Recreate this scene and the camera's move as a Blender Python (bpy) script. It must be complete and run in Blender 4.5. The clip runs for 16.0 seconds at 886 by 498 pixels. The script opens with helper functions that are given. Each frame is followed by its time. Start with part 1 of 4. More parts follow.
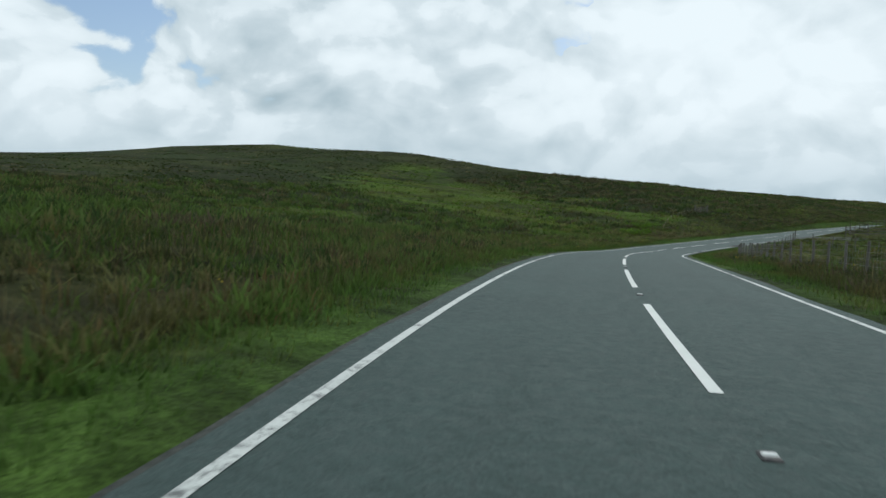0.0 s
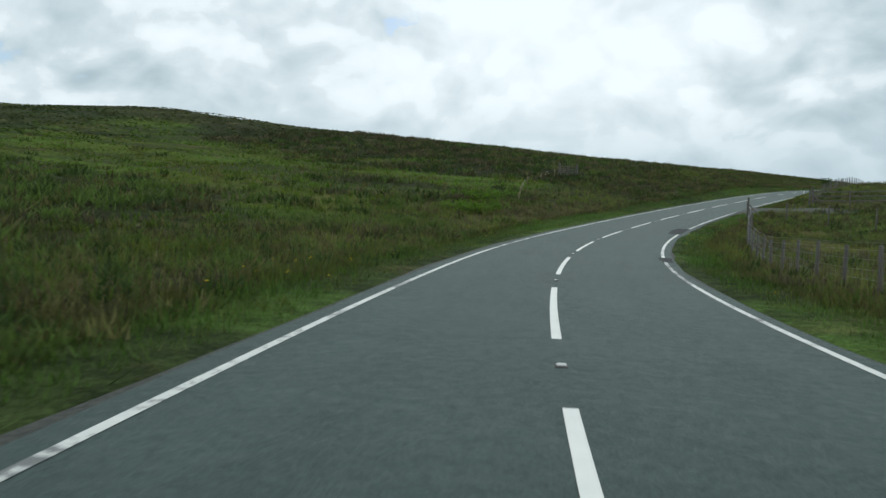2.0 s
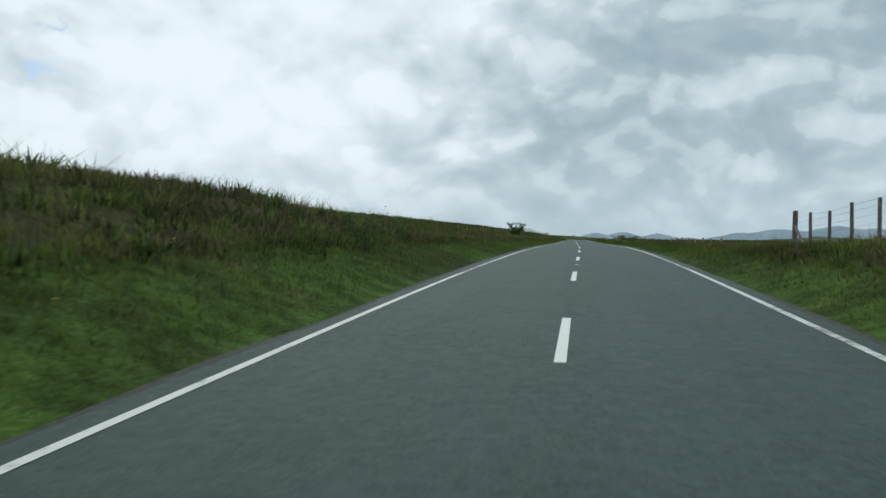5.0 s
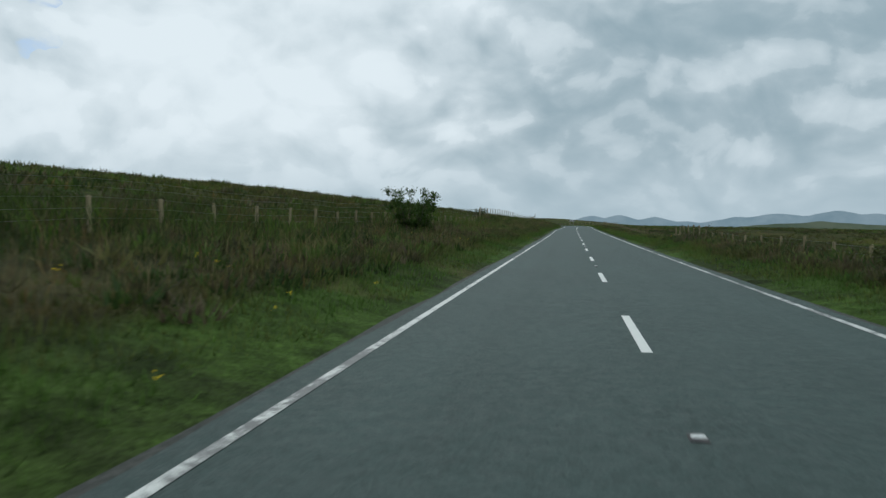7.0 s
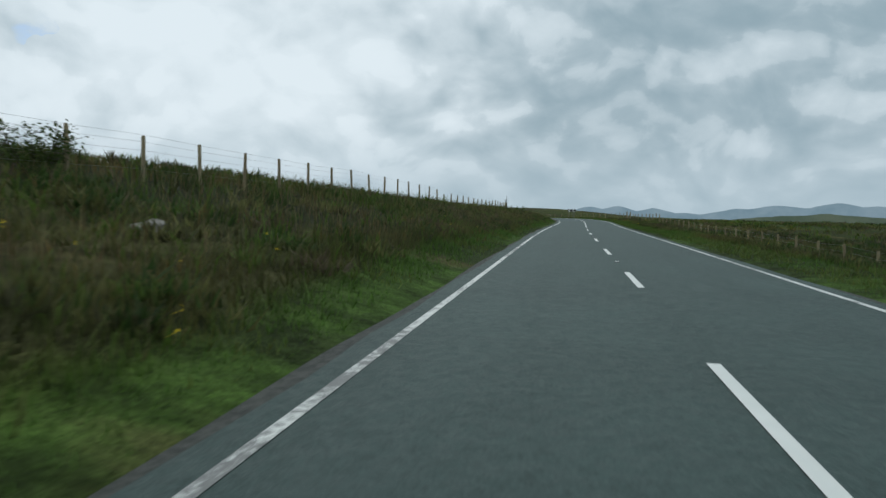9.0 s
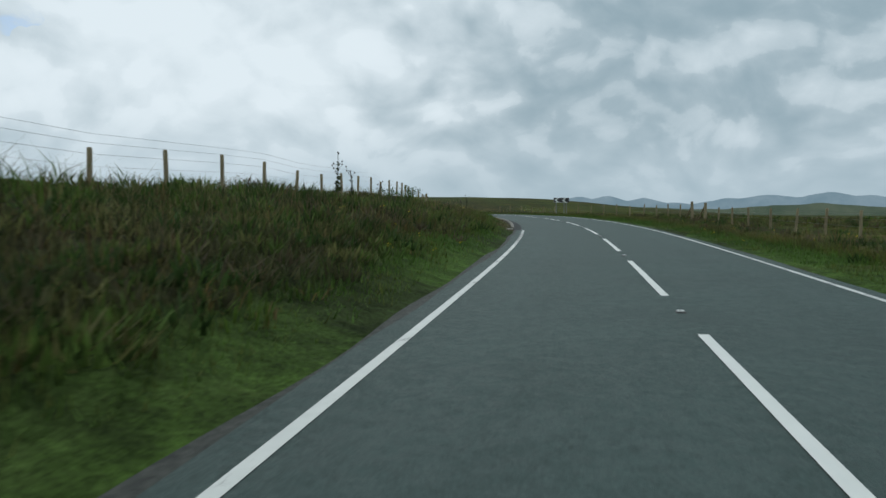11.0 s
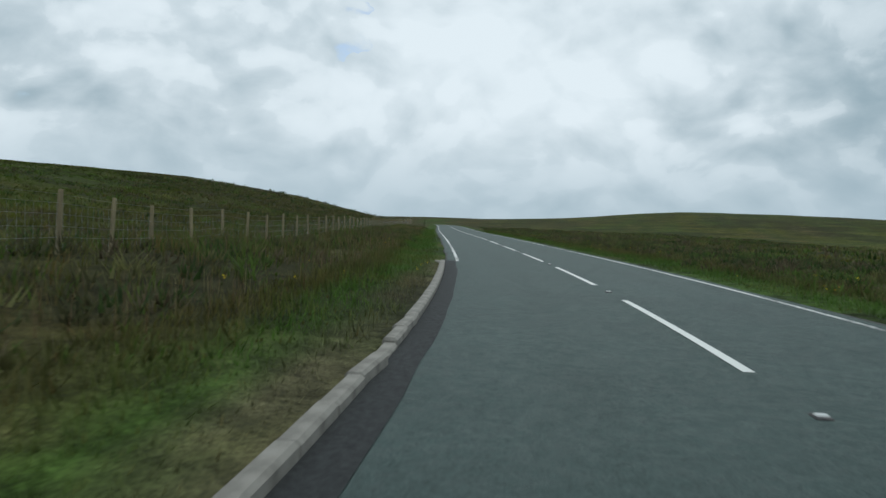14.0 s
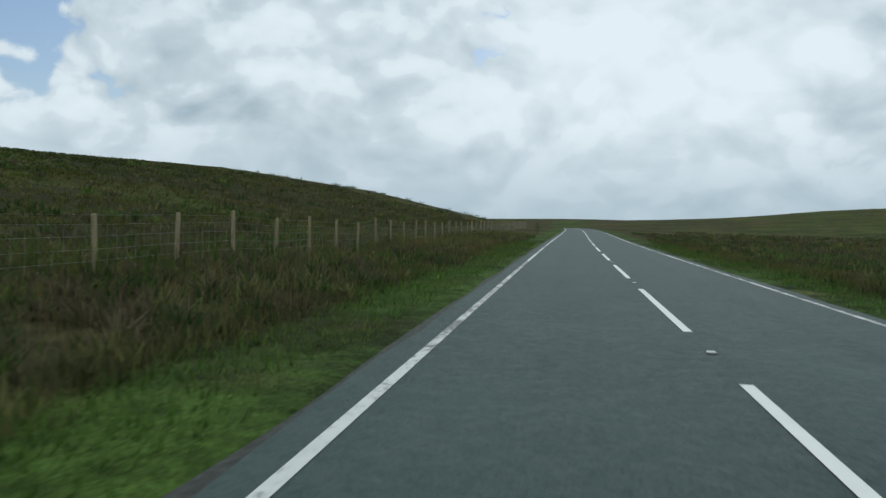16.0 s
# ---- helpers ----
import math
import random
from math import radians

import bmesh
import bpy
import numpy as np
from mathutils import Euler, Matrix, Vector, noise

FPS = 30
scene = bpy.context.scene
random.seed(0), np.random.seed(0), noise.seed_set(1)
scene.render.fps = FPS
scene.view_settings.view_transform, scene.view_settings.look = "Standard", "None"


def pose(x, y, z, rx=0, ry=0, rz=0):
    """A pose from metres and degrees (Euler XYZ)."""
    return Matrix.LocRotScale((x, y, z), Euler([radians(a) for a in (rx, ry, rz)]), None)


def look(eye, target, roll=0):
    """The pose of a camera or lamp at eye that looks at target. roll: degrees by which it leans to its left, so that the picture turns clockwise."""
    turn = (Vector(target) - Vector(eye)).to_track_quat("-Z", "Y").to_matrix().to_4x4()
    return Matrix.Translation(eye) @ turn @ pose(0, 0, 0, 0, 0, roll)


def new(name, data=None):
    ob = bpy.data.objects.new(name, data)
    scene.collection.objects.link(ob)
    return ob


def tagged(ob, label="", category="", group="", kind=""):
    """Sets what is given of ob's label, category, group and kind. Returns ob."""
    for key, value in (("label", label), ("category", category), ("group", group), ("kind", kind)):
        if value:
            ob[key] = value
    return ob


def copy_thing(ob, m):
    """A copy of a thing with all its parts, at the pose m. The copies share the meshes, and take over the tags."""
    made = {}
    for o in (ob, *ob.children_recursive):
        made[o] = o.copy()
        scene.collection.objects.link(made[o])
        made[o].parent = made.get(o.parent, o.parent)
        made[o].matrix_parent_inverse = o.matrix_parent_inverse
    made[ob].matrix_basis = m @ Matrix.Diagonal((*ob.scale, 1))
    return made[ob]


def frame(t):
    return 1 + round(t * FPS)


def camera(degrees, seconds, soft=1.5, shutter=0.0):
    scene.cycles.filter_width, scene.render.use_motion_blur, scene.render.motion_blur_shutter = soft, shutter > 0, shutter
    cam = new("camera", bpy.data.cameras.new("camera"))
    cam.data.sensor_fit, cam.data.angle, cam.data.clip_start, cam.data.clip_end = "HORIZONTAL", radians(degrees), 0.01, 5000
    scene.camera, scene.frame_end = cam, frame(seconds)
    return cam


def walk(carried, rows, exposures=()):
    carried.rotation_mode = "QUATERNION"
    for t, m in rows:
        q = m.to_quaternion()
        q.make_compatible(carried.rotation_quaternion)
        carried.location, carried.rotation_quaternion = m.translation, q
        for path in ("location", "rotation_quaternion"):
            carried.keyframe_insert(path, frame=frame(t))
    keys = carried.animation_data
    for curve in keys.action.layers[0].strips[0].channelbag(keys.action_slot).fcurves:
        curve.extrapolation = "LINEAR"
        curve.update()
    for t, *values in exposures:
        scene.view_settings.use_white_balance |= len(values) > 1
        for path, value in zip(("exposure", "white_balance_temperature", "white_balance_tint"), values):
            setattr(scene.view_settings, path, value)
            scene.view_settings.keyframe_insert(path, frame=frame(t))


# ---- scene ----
cam = camera(58.5, 16.0, shutter=0.06)


def aim(x, y, z, yaw, pitch, roll):
    """Heading to the left of +y, pitch up, lean to the left, in degrees."""
    return pose(x, y, z, 90 + pitch, 0, yaw) @ pose(0, 0, 0, 0, 0, roll)


ROWS = [
    (0.0, -4.84, 6.67, 1.173, 35.33, -3.28, 2.28),
    (0.5, -10.60, 18.74, 0.995, 32.66, -2.91, 1.10),
    (1.0, -15.26, 29.44, 0.788, 30.58, -3.90, 2.42),
    (1.5, -19.74, 41.60, 0.321, 27.64, -4.55, 0.85),
    (2.0, -24.11, 54.75, -0.286, 23.49, -4.34, 1.19),
    (2.5, -27.60, 69.61, -0.880, 20.04, -3.86, -2.00),
    (3.0, -29.66, 84.50, -1.100, 14.65, -2.72, -1.26),
    (3.5, -30.35, 100.04, -0.942, 10.84, -1.77, -1.49),
    (4.0, -29.97, 116.15, -0.490, 5.13, -0.70, -0.95),
    (4.5, -28.40, 132.44, 0.125, 1.87, -0.17, -0.60),
    (5.0, -26.21, 148.96, 0.773, 0.13, -0.14, -0.27),
    (5.5, -23.70, 165.82, 1.337, -0.80, -0.44, -0.26),
    (6.0, -21.05, 183.17, 1.735, -1.04, -0.87, -0.25),
    (6.5, -18.03, 200.94, 1.979, -0.46, -1.18, 0.43),
    (7.0, -15.18, 219.08, 2.170, -0.15, -1.46, 0.17),
    (7.5, -12.30, 237.48, 2.284, -0.23, -1.31, -0.30),
    (8.0, -9.33, 256.55, 2.450, -0.09, -1.64, 0.15),
    (8.5, -6.18, 275.78, 2.639, -0.39, -1.81, -0.12),
    (9.0, -3.18, 294.48, 2.821, -0.37, -2.20, 0.60),
    (9.5, -0.43, 311.67, 3.065, -0.49, -2.33, 0.29),
    (10.0, 2.37, 328.70, 3.268, -0.46, -2.53, 0.29),
    (10.5, 5.14, 344.89, 3.423, -0.79, -2.76, 0.29),
    (11.0, 7.87, 360.00, 3.545, -1.09, -2.85, 0.28),
    (11.5, 10.39, 373.80, 3.677, -0.60, -2.75, 0.28),
    (12.0, 12.33, 386.36, 3.852, 0.52, -2.19, -0.23),
    (12.5, 13.77, 397.95, 4.017, 4.20, -2.08, 0.03),
    (13.0, 14.03, 409.07, 4.141, 9.50, -1.86, 0.67),
    (13.5, 13.00, 421.41, 4.261, 14.26, -2.29, 1.56),
    (14.0, 10.72, 434.31, 4.300, 19.87, -2.32, 2.10),
    (14.5, 7.07, 448.04, 4.254, 24.44, -2.74, 2.05),
    (15.0, 2.48, 461.98, 4.158, 28.37, -2.10, 2.13),
    (15.5, -3.00, 476.86, 4.122, 29.00, -2.60, 1.75),
    (16.0, -8.49, 491.41, 4.039, 29.85, -2.39, 1.28),
]
EXPOSURES = [(0.0, -0.1, 6130, 6), (2.0, 0.0, 6220, 6), (3.5, 0.1, 6280, 6), (6.0, -0.24, 6100, 6), (9.0, -0.26, 6080, 6), (11.5, -0.25, 6080, 6), (16.0, -0.22, 6050, 6)]
walk(cam, [(r[0], aim(*r[1:])) for r in ROWS], EXPOSURES)
# ---- bends (per 100 m) every 12 m, and grades (per cent) every 14 m ----
KAPPA = [
    -0.362, -0.339, -0.319, -0.283, -0.263, -0.296, -0.548, -0.905, -0.901, -0.638, -0.455, -0.287, -0.158, -0.091,
    -0.041, 0.008, 0.052, 0.056, 0.015, -0.008, -0.006, -0.01, -0.008, -0.002, 0.007, 0.008, 0.002, -0.003,
    -0.028, -0.063, -0.067, -0.012, 0.12, 0.343, 0.638, 0.85, 0.914, 0.836, 0.55, 0.222, 0.049, 0.021,
    0.01, -0.002, -0.011, -0.021, -0.023, -0.02, -0.013, -0.004, 0.011, 0.03, 0.042, 0.04, 0.03, 0.02,
    0.013, 0.01, 0.007, 0.005, 0.003, 0.001, 0, -0, -0,
]
GRADE = [
    -0.2, -1.06, -2.08, -3.71, -4.45, -3.55, -1.38, 0.59, 2.55, 3.73, 4.05, 3.79, 3.16, 2.28,
    1.44, 0.96, 0.79, 0.78, 0.85, 0.95, 0.99, 1.04, 1.21, 1.26, 1.1, 0.87, 0.75, 1.06,
    1.45, 1.47, 1.07, 0.52, -0.26, -0.49, -0.45, -0.45, -0.62, -0.72, -0.68, -0.59, -0.51, -0.43,
    -0.37, -0.35, -0.39, -0.46, -0.53, -0.6, -0.68, -0.79, -0.92, -1.05, -1.18, -1.3, -1.42, -1.53,
]
# ---- world and light ----
SUN_HEADING, SUN_HEIGHT = 8.0, 48.0     # degrees left of +y, and above the horizon
world = bpy.data.worlds.new("moorland_sky")
scene.world = world
world.use_nodes = True


class Graph:
    """Short notation for node trees."""

    def __init__(self, tree):
        self.tree = tree
        tree.nodes.clear()

    def add(self, kind, ins=None, **props):
        n = self.tree.nodes.new(kind)
        for k, v in props.items():
            setattr_safe(n, k, v)
        for k, v in (ins or {}).items():
            self.put(n.inputs[k], v)
        return n

    def put(self, socket, v):
        if isinstance(v, bpy.types.NodeSocket):
            self.tree.links.new(v, socket)
        else:
            socket.default_value = v

    def math(self, op, a, b=0.0, c=0.0, clamp=False):
        n = self.tree.nodes.new("ShaderNodeMath")
        n.operation, n.use_clamp = op, clamp
        for i, v in enumerate((a, b, c)):
            self.put(n.inputs[i], v)
        return n.outputs[0]

    def vec(self, op, a, b=(0, 0, 0)):
        n = self.tree.nodes.new("ShaderNodeVectorMath")
        n.operation = op
        self.put(n.inputs[0], a)
        self.put(n.inputs[1], b)
        return n.outputs["Value"] if op == "DOT_PRODUCT" else n.outputs[0]

    def noise(self, vector, scale, detail=4.0, rough=0.55, distort=0.0):
        n = self.tree.nodes.new("ShaderNodeTexNoise")
        self.put(n.inputs["Vector"], vector)
        n.inputs["Scale"].default_value = scale
        n.inputs["Detail"].default_value = detail
        n.inputs["Roughness"].default_value = rough
        n.inputs["Distortion"].default_value = distort
        return n.outputs["Fac"]

    def span(self, v, lo, hi, a=0.0, b=1.0):
        n = self.tree.nodes.new("ShaderNodeMapRange")
        n.interpolation_type = "SMOOTHSTEP"
        for i, q in enumerate((v, lo, hi, a, b)):
            self.put(n.inputs[i], q)
        return n.outputs[0]

    def mix(self, f, a, b, blend="MIX"):
        n = self.tree.nodes.new("ShaderNodeMix")
        n.data_type, n.blend_type = "RGBA", blend
        self.put(n.inputs[0], f)
        self.put(n.inputs[6], a if isinstance(a, bpy.types.NodeSocket) else (*a, 1))
        self.put(n.inputs[7], b if isinstance(b, bpy.types.NodeSocket) else (*b, 1))
        return n.outputs[2]


def setattr_safe(n, k, v):
    if k == "operation":
        n.operation = v
    elif k == "attribute_name":
        n.attribute_name = v


def heading(deg, up=0.0):
    a, e = radians(deg), radians(up)
    return Vector((-math.sin(a) * math.cos(e), math.cos(a) * math.cos(e), math.sin(e)))


g = Graph(world.node_tree)
way = g.add("ShaderNodeTexCoord").outputs["Generated"]
sep = g.add("ShaderNodeSeparateXYZ", {0: way})
up = g.math("MAXIMUM", sep.outputs[2], 0.0)
dome = g.add("ShaderNodeCombineXYZ", {0: sep.outputs[0], 1: sep.outputs[1], 2: g.math("MULTIPLY", sep.outputs[2], 1.5)}).outputs[0]


def swirl(v, scale, amount):
    """The direction, pushed about by a soft noise."""
    n = g.add("ShaderNodeTexNoise", {"Vector": v, "Scale": scale, "Detail": 3.0, "Roughness": 0.5})
    return g.vec("ADD", v, g.vec("MULTIPLY", g.vec("SUBTRACT", n.outputs["Color"], (0.5, 0.5, 0.5)), (amount, amount, amount)))


def heap(v):
    """Thickness of the cloud in a direction: broad banks with rounded heads on them."""
    w = swirl(v, 5.0, 0.16)
    head = g.add("ShaderNodeTexVoronoi", {"Vector": w, "Scale": 8.0, "Detail": 2.2, "Roughness": 0.55})
    head.feature = "SMOOTH_F1"
    head.inputs["Smoothness"].default_value = 0.35
    bank = g.noise(v, 3.4, 3.0, 0.5)
    curl = g.noise(w, 10.0, 7.0, 0.62)
    return g.math("ADD", g.math("MULTIPLY", bank, 0.9), g.math("SUBTRACT", g.math("MULTIPLY", curl, 0.46), g.math("MULTIPLY", head.outputs["Distance"], 0.42)))


here = heap(dome)
over = heap(g.vec("ADD", dome, (0.0, 0.012, 0.042)))
lit = g.math("SUBTRACT", here, over)
soft = g.noise(swirl(dome, 2.0, 0.3), 2.3, 4.0, 0.55)
glow = g.span(g.vec("DOT_PRODUCT", way, tuple(heading(SUN_HEADING, 22.0))), 0.90, 1.0)
east = g.math("MULTIPLY", g.span(g.vec("DOT_PRODUCT", way, tuple(heading(-26.0, 13.0))), 0.80, 1.0), g.span(up, 0.03, 0.12, 0.35, 1.0))
gap = g.span(g.vec("DOT_PRODUCT", way, tuple(heading(59.5, 9.5))), 0.974, 1.0)
speck = g.span(g.vec("DOT_PRODUCT", swirl(way, 14.0, 0.07), tuple(heading(28.2, 11.3))), 0.9991, 1.0)
body = g.math("ADD", g.math("MULTIPLY", g.math("SUBTRACT", soft, 0.5), 0.95), g.math("ADD", g.math("MULTIPLY", g.math("SUBTRACT", here, 0.22), 0.45), g.math("ADD", g.math("MULTIPLY", lit, 1.0), g.span(lit, 0.02, 0.08, 0.0, 0.09))))
light = g.span(g.math("ADD", body, g.math("SUBTRACT", g.math("MULTIPLY", glow, 0.42), g.math("MULTIPLY", east, 0.52))), -0.80, 0.56)
cloud = g.mix(light, (0.365, 0.465, 0.515), (0.945, 0.995, 1.015))
cloud = g.mix(g.span(up, 0.0, 0.13, 0.7, 0.0), cloud, (0.50, 0.60, 0.655))
cover = g.span(g.math("SUBTRACT", g.math("ADD", here, g.math("MULTIPLY", soft, 0.3)), g.math("ADD", g.math("MULTIPLY", gap, 0.35), g.math("MULTIPLY", speck, 0.235))), 0.0, 0.09)
sky = g.add("ShaderNodeTexSky")
sky.sky_type, sky.sun_disc = "NISHITA", False
sky.sun_elevation, sky.sun_rotation = radians(SUN_HEIGHT), radians(-SUN_HEADING)
sky.altitude, sky.dust_density = 400, 1.5
blue = g.add("ShaderNodeBackground", {"Color": sky.outputs[0], "Strength": 0.11})
grey = g.add("ShaderNodeBackground", {"Color": cloud, "Strength": 1.0})
both = g.add("ShaderNodeMixShader", {0: cover, 1: blue.outputs[0], 2: grey.outputs[0]})
g.add("ShaderNodeOutputWorld", {"Surface": both.outputs[0]})

lamp = bpy.data.lights.new("sun", "SUN")
lamp.energy, lamp.angle, lamp.color = 0.9, radians(14), (1.0, 0.96, 0.9)
sun = new("sun", lamp)
sun.matrix_world = look(heading(SUN_HEADING, SUN_HEIGHT) * 100, (0, 0, 0))


# ---- materials ----
def material(name, paint, rough=0.8, bump=0.0, bump_scale=20.0, metal=0.0, spec=0.5):
    """paint(graph, place) gives the colour socket; place is in metres."""
    m = bpy.data.materials.new(name)
    m.use_nodes = True
    q = Graph(m.node_tree)
    place = q.add("ShaderNodeTexCoord").outputs["Object"]
    bsdf = q.add("ShaderNodeBsdfPrincipled")
    col = paint(q, place)
    rgh = rough(q, place) if callable(rough) else rough
    q.put(bsdf.inputs["Base Color"], col if isinstance(col, bpy.types.NodeSocket) else (*col, 1))
    q.put(bsdf.inputs["Roughness"], rgh)
    bsdf.inputs["Metallic"].default_value = metal
    bsdf.inputs["Specular IOR Level"].default_value = spec
    if bump:
        b = q.add("ShaderNodeBump", {"Height": q.noise(place, bump_scale, 6.0, 0.65), "Strength": 1.0, "Distance": bump})
        q.put(bsdf.inputs["Normal"], b.outputs[0])
    q.add("ShaderNodeOutputMaterial", {"Surface": bsdf.outputs[0]})
    return m


def attr(q, name):
    return q.add("ShaderNodeAttribute", attribute_name=name)


def paint_ground(q, p):
    tint = attr(q, "tint").outputs["Color"]
    f = q.span(q.noise(p, 1.6, 6.0, 0.7), 0.3, 0.7, 0.5, 1.45)
    fine = q.span(q.noise(p, 22.0, 5.0, 0.8), 0.32, 0.68, 0.45, 1.55)
    lie = q.add("ShaderNodeMapping", {"Vector": p, "Scale": (0.6, 1.6, 1.0)}).outputs[0]
    drift = q.span(q.noise(lie, 0.045, 9.0, 0.70, 0.6), 0.46, 0.55)
    tint = q.mix(q.math("MULTIPLY", drift, 0.65), tint, (0.022, 0.025, 0.012))
    bents = q.span(q.noise(q.vec("ADD", p, (31.0, 7.0, 0.0)), 0.23, 6.0, 0.6), 0.56, 0.68)
    tint = q.mix(q.math("MULTIPLY", bents, 0.5), tint, (0.115, 0.098, 0.042))
    return q.mix(1.0, q.mix(1.0, tint, q.add("ShaderNodeCombineColor", {0: f, 1: f, 2: f}).outputs[0], "MULTIPLY"),
                 q.add("ShaderNodeCombineColor", {0: fine, 1: fine, 2: fine}).outputs[0], "MULTIPLY")


def paint_asphalt(q, p):
    tint = attr(q, "wear").outputs["Fac"]
    patch = q.span(q.noise(p, 1.3, 6.0, 0.7), 0.25, 0.75)
    grit = q.span(q.noise(p, 42.0, 5.0, 0.9), 0.40, 0.64)
    base = q.mix(patch, (0.0200, 0.0380, 0.0335), (0.0280, 0.0495, 0.0440))
    base = q.mix(q.math("MULTIPLY", tint, 0.6), base, (0.0370, 0.0620, 0.0565))
    chips = q.span(q.noise(p, 15.0, 7.0, 0.85), 0.36, 0.64, 0.66, 1.34)
    base = q.mix(1.0, base, q.add("ShaderNodeCombineColor", {0: chips, 1: chips, 2: chips}).outputs[0], "MULTIPLY")
    blot = q.span(q.noise(p, 0.35, 5.0, 0.6, 0.5), 0.3, 0.7, 0.86, 1.14)
    base = q.mix(1.0, base, q.add("ShaderNodeCombineColor", {0: blot, 1: blot, 2: blot}).outputs[0], "MULTIPLY")
    return q.mix(q.math("MULTIPLY", grit, 0.85), base, (0.068, 0.105, 0.096))


def paint_line(q, p):
    chip = q.noise(p, 9.0, 8.0, 0.8)
    soft = q.noise(p, 1.1, 3.0, 0.5)
    long = q.span(q.noise(p, 0.09, 2.0, 0.5), 0.45, 0.6)
    worn = q.span(q.math("SUBTRACT", q.math("ADD", chip, q.math("MULTIPLY", soft, 0.5)), q.math("MULTIPLY", long, 0.14)), 0.58, 0.70)
    return q.mix(worn, (0.12, 0.125, 0.12), q.mix(q.noise(p, 5.0, 3.0), (0.50, 0.52, 0.49), (0.66, 0.67, 0.63)))


def paint_mark(q, p):
    chip = q.noise(p, 22.0, 6.0, 0.75)
    return q.mix(q.span(chip, 0.26, 0.34), (0.16, 0.165, 0.16), q.mix(q.noise(p, 3.0, 3.0), (0.58, 0.60, 0.56), (0.72, 0.73, 0.69)))


def two(a, b, scale, lo=0.3, hi=0.7, detail=6.0):
    return lambda q, p: q.mix(q.span(q.noise(p, scale, detail, 0.65), lo, hi), a, b)


def paint_wood(q, p):
    grain = q.add("ShaderNodeMapping", {"Vector": p, "Scale": (40.0, 40.0, 2.0)}).outputs[0]
    rnd = q.add("ShaderNodeObjectInfo").outputs["Random"]
    wood = q.mix(rnd, (0.25, 0.20, 0.105), (0.38, 0.32, 0.18))
    return q.mix(q.span(q.noise(grain, 1.0, 5.0, 0.7), 0.3, 0.7), wood, (0.15, 0.125, 0.08))


def paint_old_wood(q, p):
    grain = q.add("ShaderNodeMapping", {"Vector": p, "Scale": (40.0, 40.0, 3.0)}).outputs[0]
    return q.mix(q.span(q.noise(grain, 1.0, 5.0, 0.7), 0.3, 0.7), (0.17, 0.16, 0.14), (0.07, 0.065, 0.055))


def leaf_material(name):
    """Blades and leaves: tinted piece by piece, and lit through."""
    m = bpy.data.materials.new(name)
    m.use_nodes = True
    q = Graph(m.node_tree)
    tint = attr(q, "tint").outputs["Color"]
    d = q.add("ShaderNodeBsdfPrincipled", {"Base Color": tint, "Roughness": 0.8, "Specular IOR Level": 0.08})
    t = q.add("ShaderNodeBsdfTranslucent", {"Color": tint})
    s = q.add("ShaderNodeMixShader", {0: 0.5, 1: d.outputs[0], 2: t.outputs[0]})
    q.add("ShaderNodeOutputMaterial", {"Surface": s.outputs[0]})
    return m


M_GROUND = material("moor_ground", paint_ground, 0.95, 0.12, 5.0, spec=0.05)
M_ROAD = material("asphalt", paint_asphalt, lambda q, p: q.span(q.noise(p, 7.0, 5.0), 0.3, 0.7, 0.68, 0.8), 0.010, 70.0, spec=0.3)
M_PATCH = material("fresh_asphalt", two((0.014, 0.016, 0.016), (0.038, 0.042, 0.042), 18.0), 0.85, 0.006, 70.0, spec=0.2)
M_LINE = material("worn_line_paint", paint_line, 0.6, 0.002, 90.0)
M_MARK = material("mark_paint", paint_mark, 0.55, 0.002, 90.0)
M_GRIT = material("road_edge_grit", two((0.018, 0.021, 0.018), (0.058, 0.062, 0.052), 14.0, 0.35, 0.65), 0.9, 0.02, 30.0)
M_KERB = material("concrete_kerb", two((0.13, 0.12, 0.10), (0.27, 0.255, 0.22), 3.5), 0.85, 0.004, 60.0)
M_POST = material("fence_wood", paint_wood, 0.85, 0.003, 60.0)
M_OLD = material("weathered_wood", paint_old_wood, 0.85, 0.004, 50.0)
M_WIRE = material("galvanised_wire", lambda q, p: (0.35, 0.36, 0.37), 0.45, metal=0.8)
M_STEEL = material("galvanised_steel", two((0.16, 0.17, 0.17), (0.24, 0.25, 0.25), 6.0), 0.55, metal=0.4)
M_BLACK = material("sign_black", two((0.012, 0.012, 0.013), (0.03, 0.03, 0.032), 4.0), 0.4)
M_WHITE = material("sign_white", two((0.66, 0.67, 0.66), (0.78, 0.79, 0.78), 4.0), 0.4)
M_GREY = material("sign_back", two((0.20, 0.21, 0.21), (0.28, 0.29, 0.29), 4.0), 0.5)
M_ROCK = material("lichened_rock", two((0.11, 0.105, 0.09), (0.25, 0.235, 0.20), 6.0), 0.9, 0.02, 12.0)
M_IRON = material("cast_iron", two((0.03, 0.03, 0.032), (0.09, 0.085, 0.08), 30.0), 0.6, metal=0.5)
M_LENS = material("stud_white", lambda q, p: (0.62, 0.63, 0.60), 0.3)
M_BARK = material("bark", two((0.05, 0.045, 0.035), (0.12, 0.105, 0.085), 20.0), 0.9, 0.004, 50.0)
M_LEAF = leaf_material("blades")
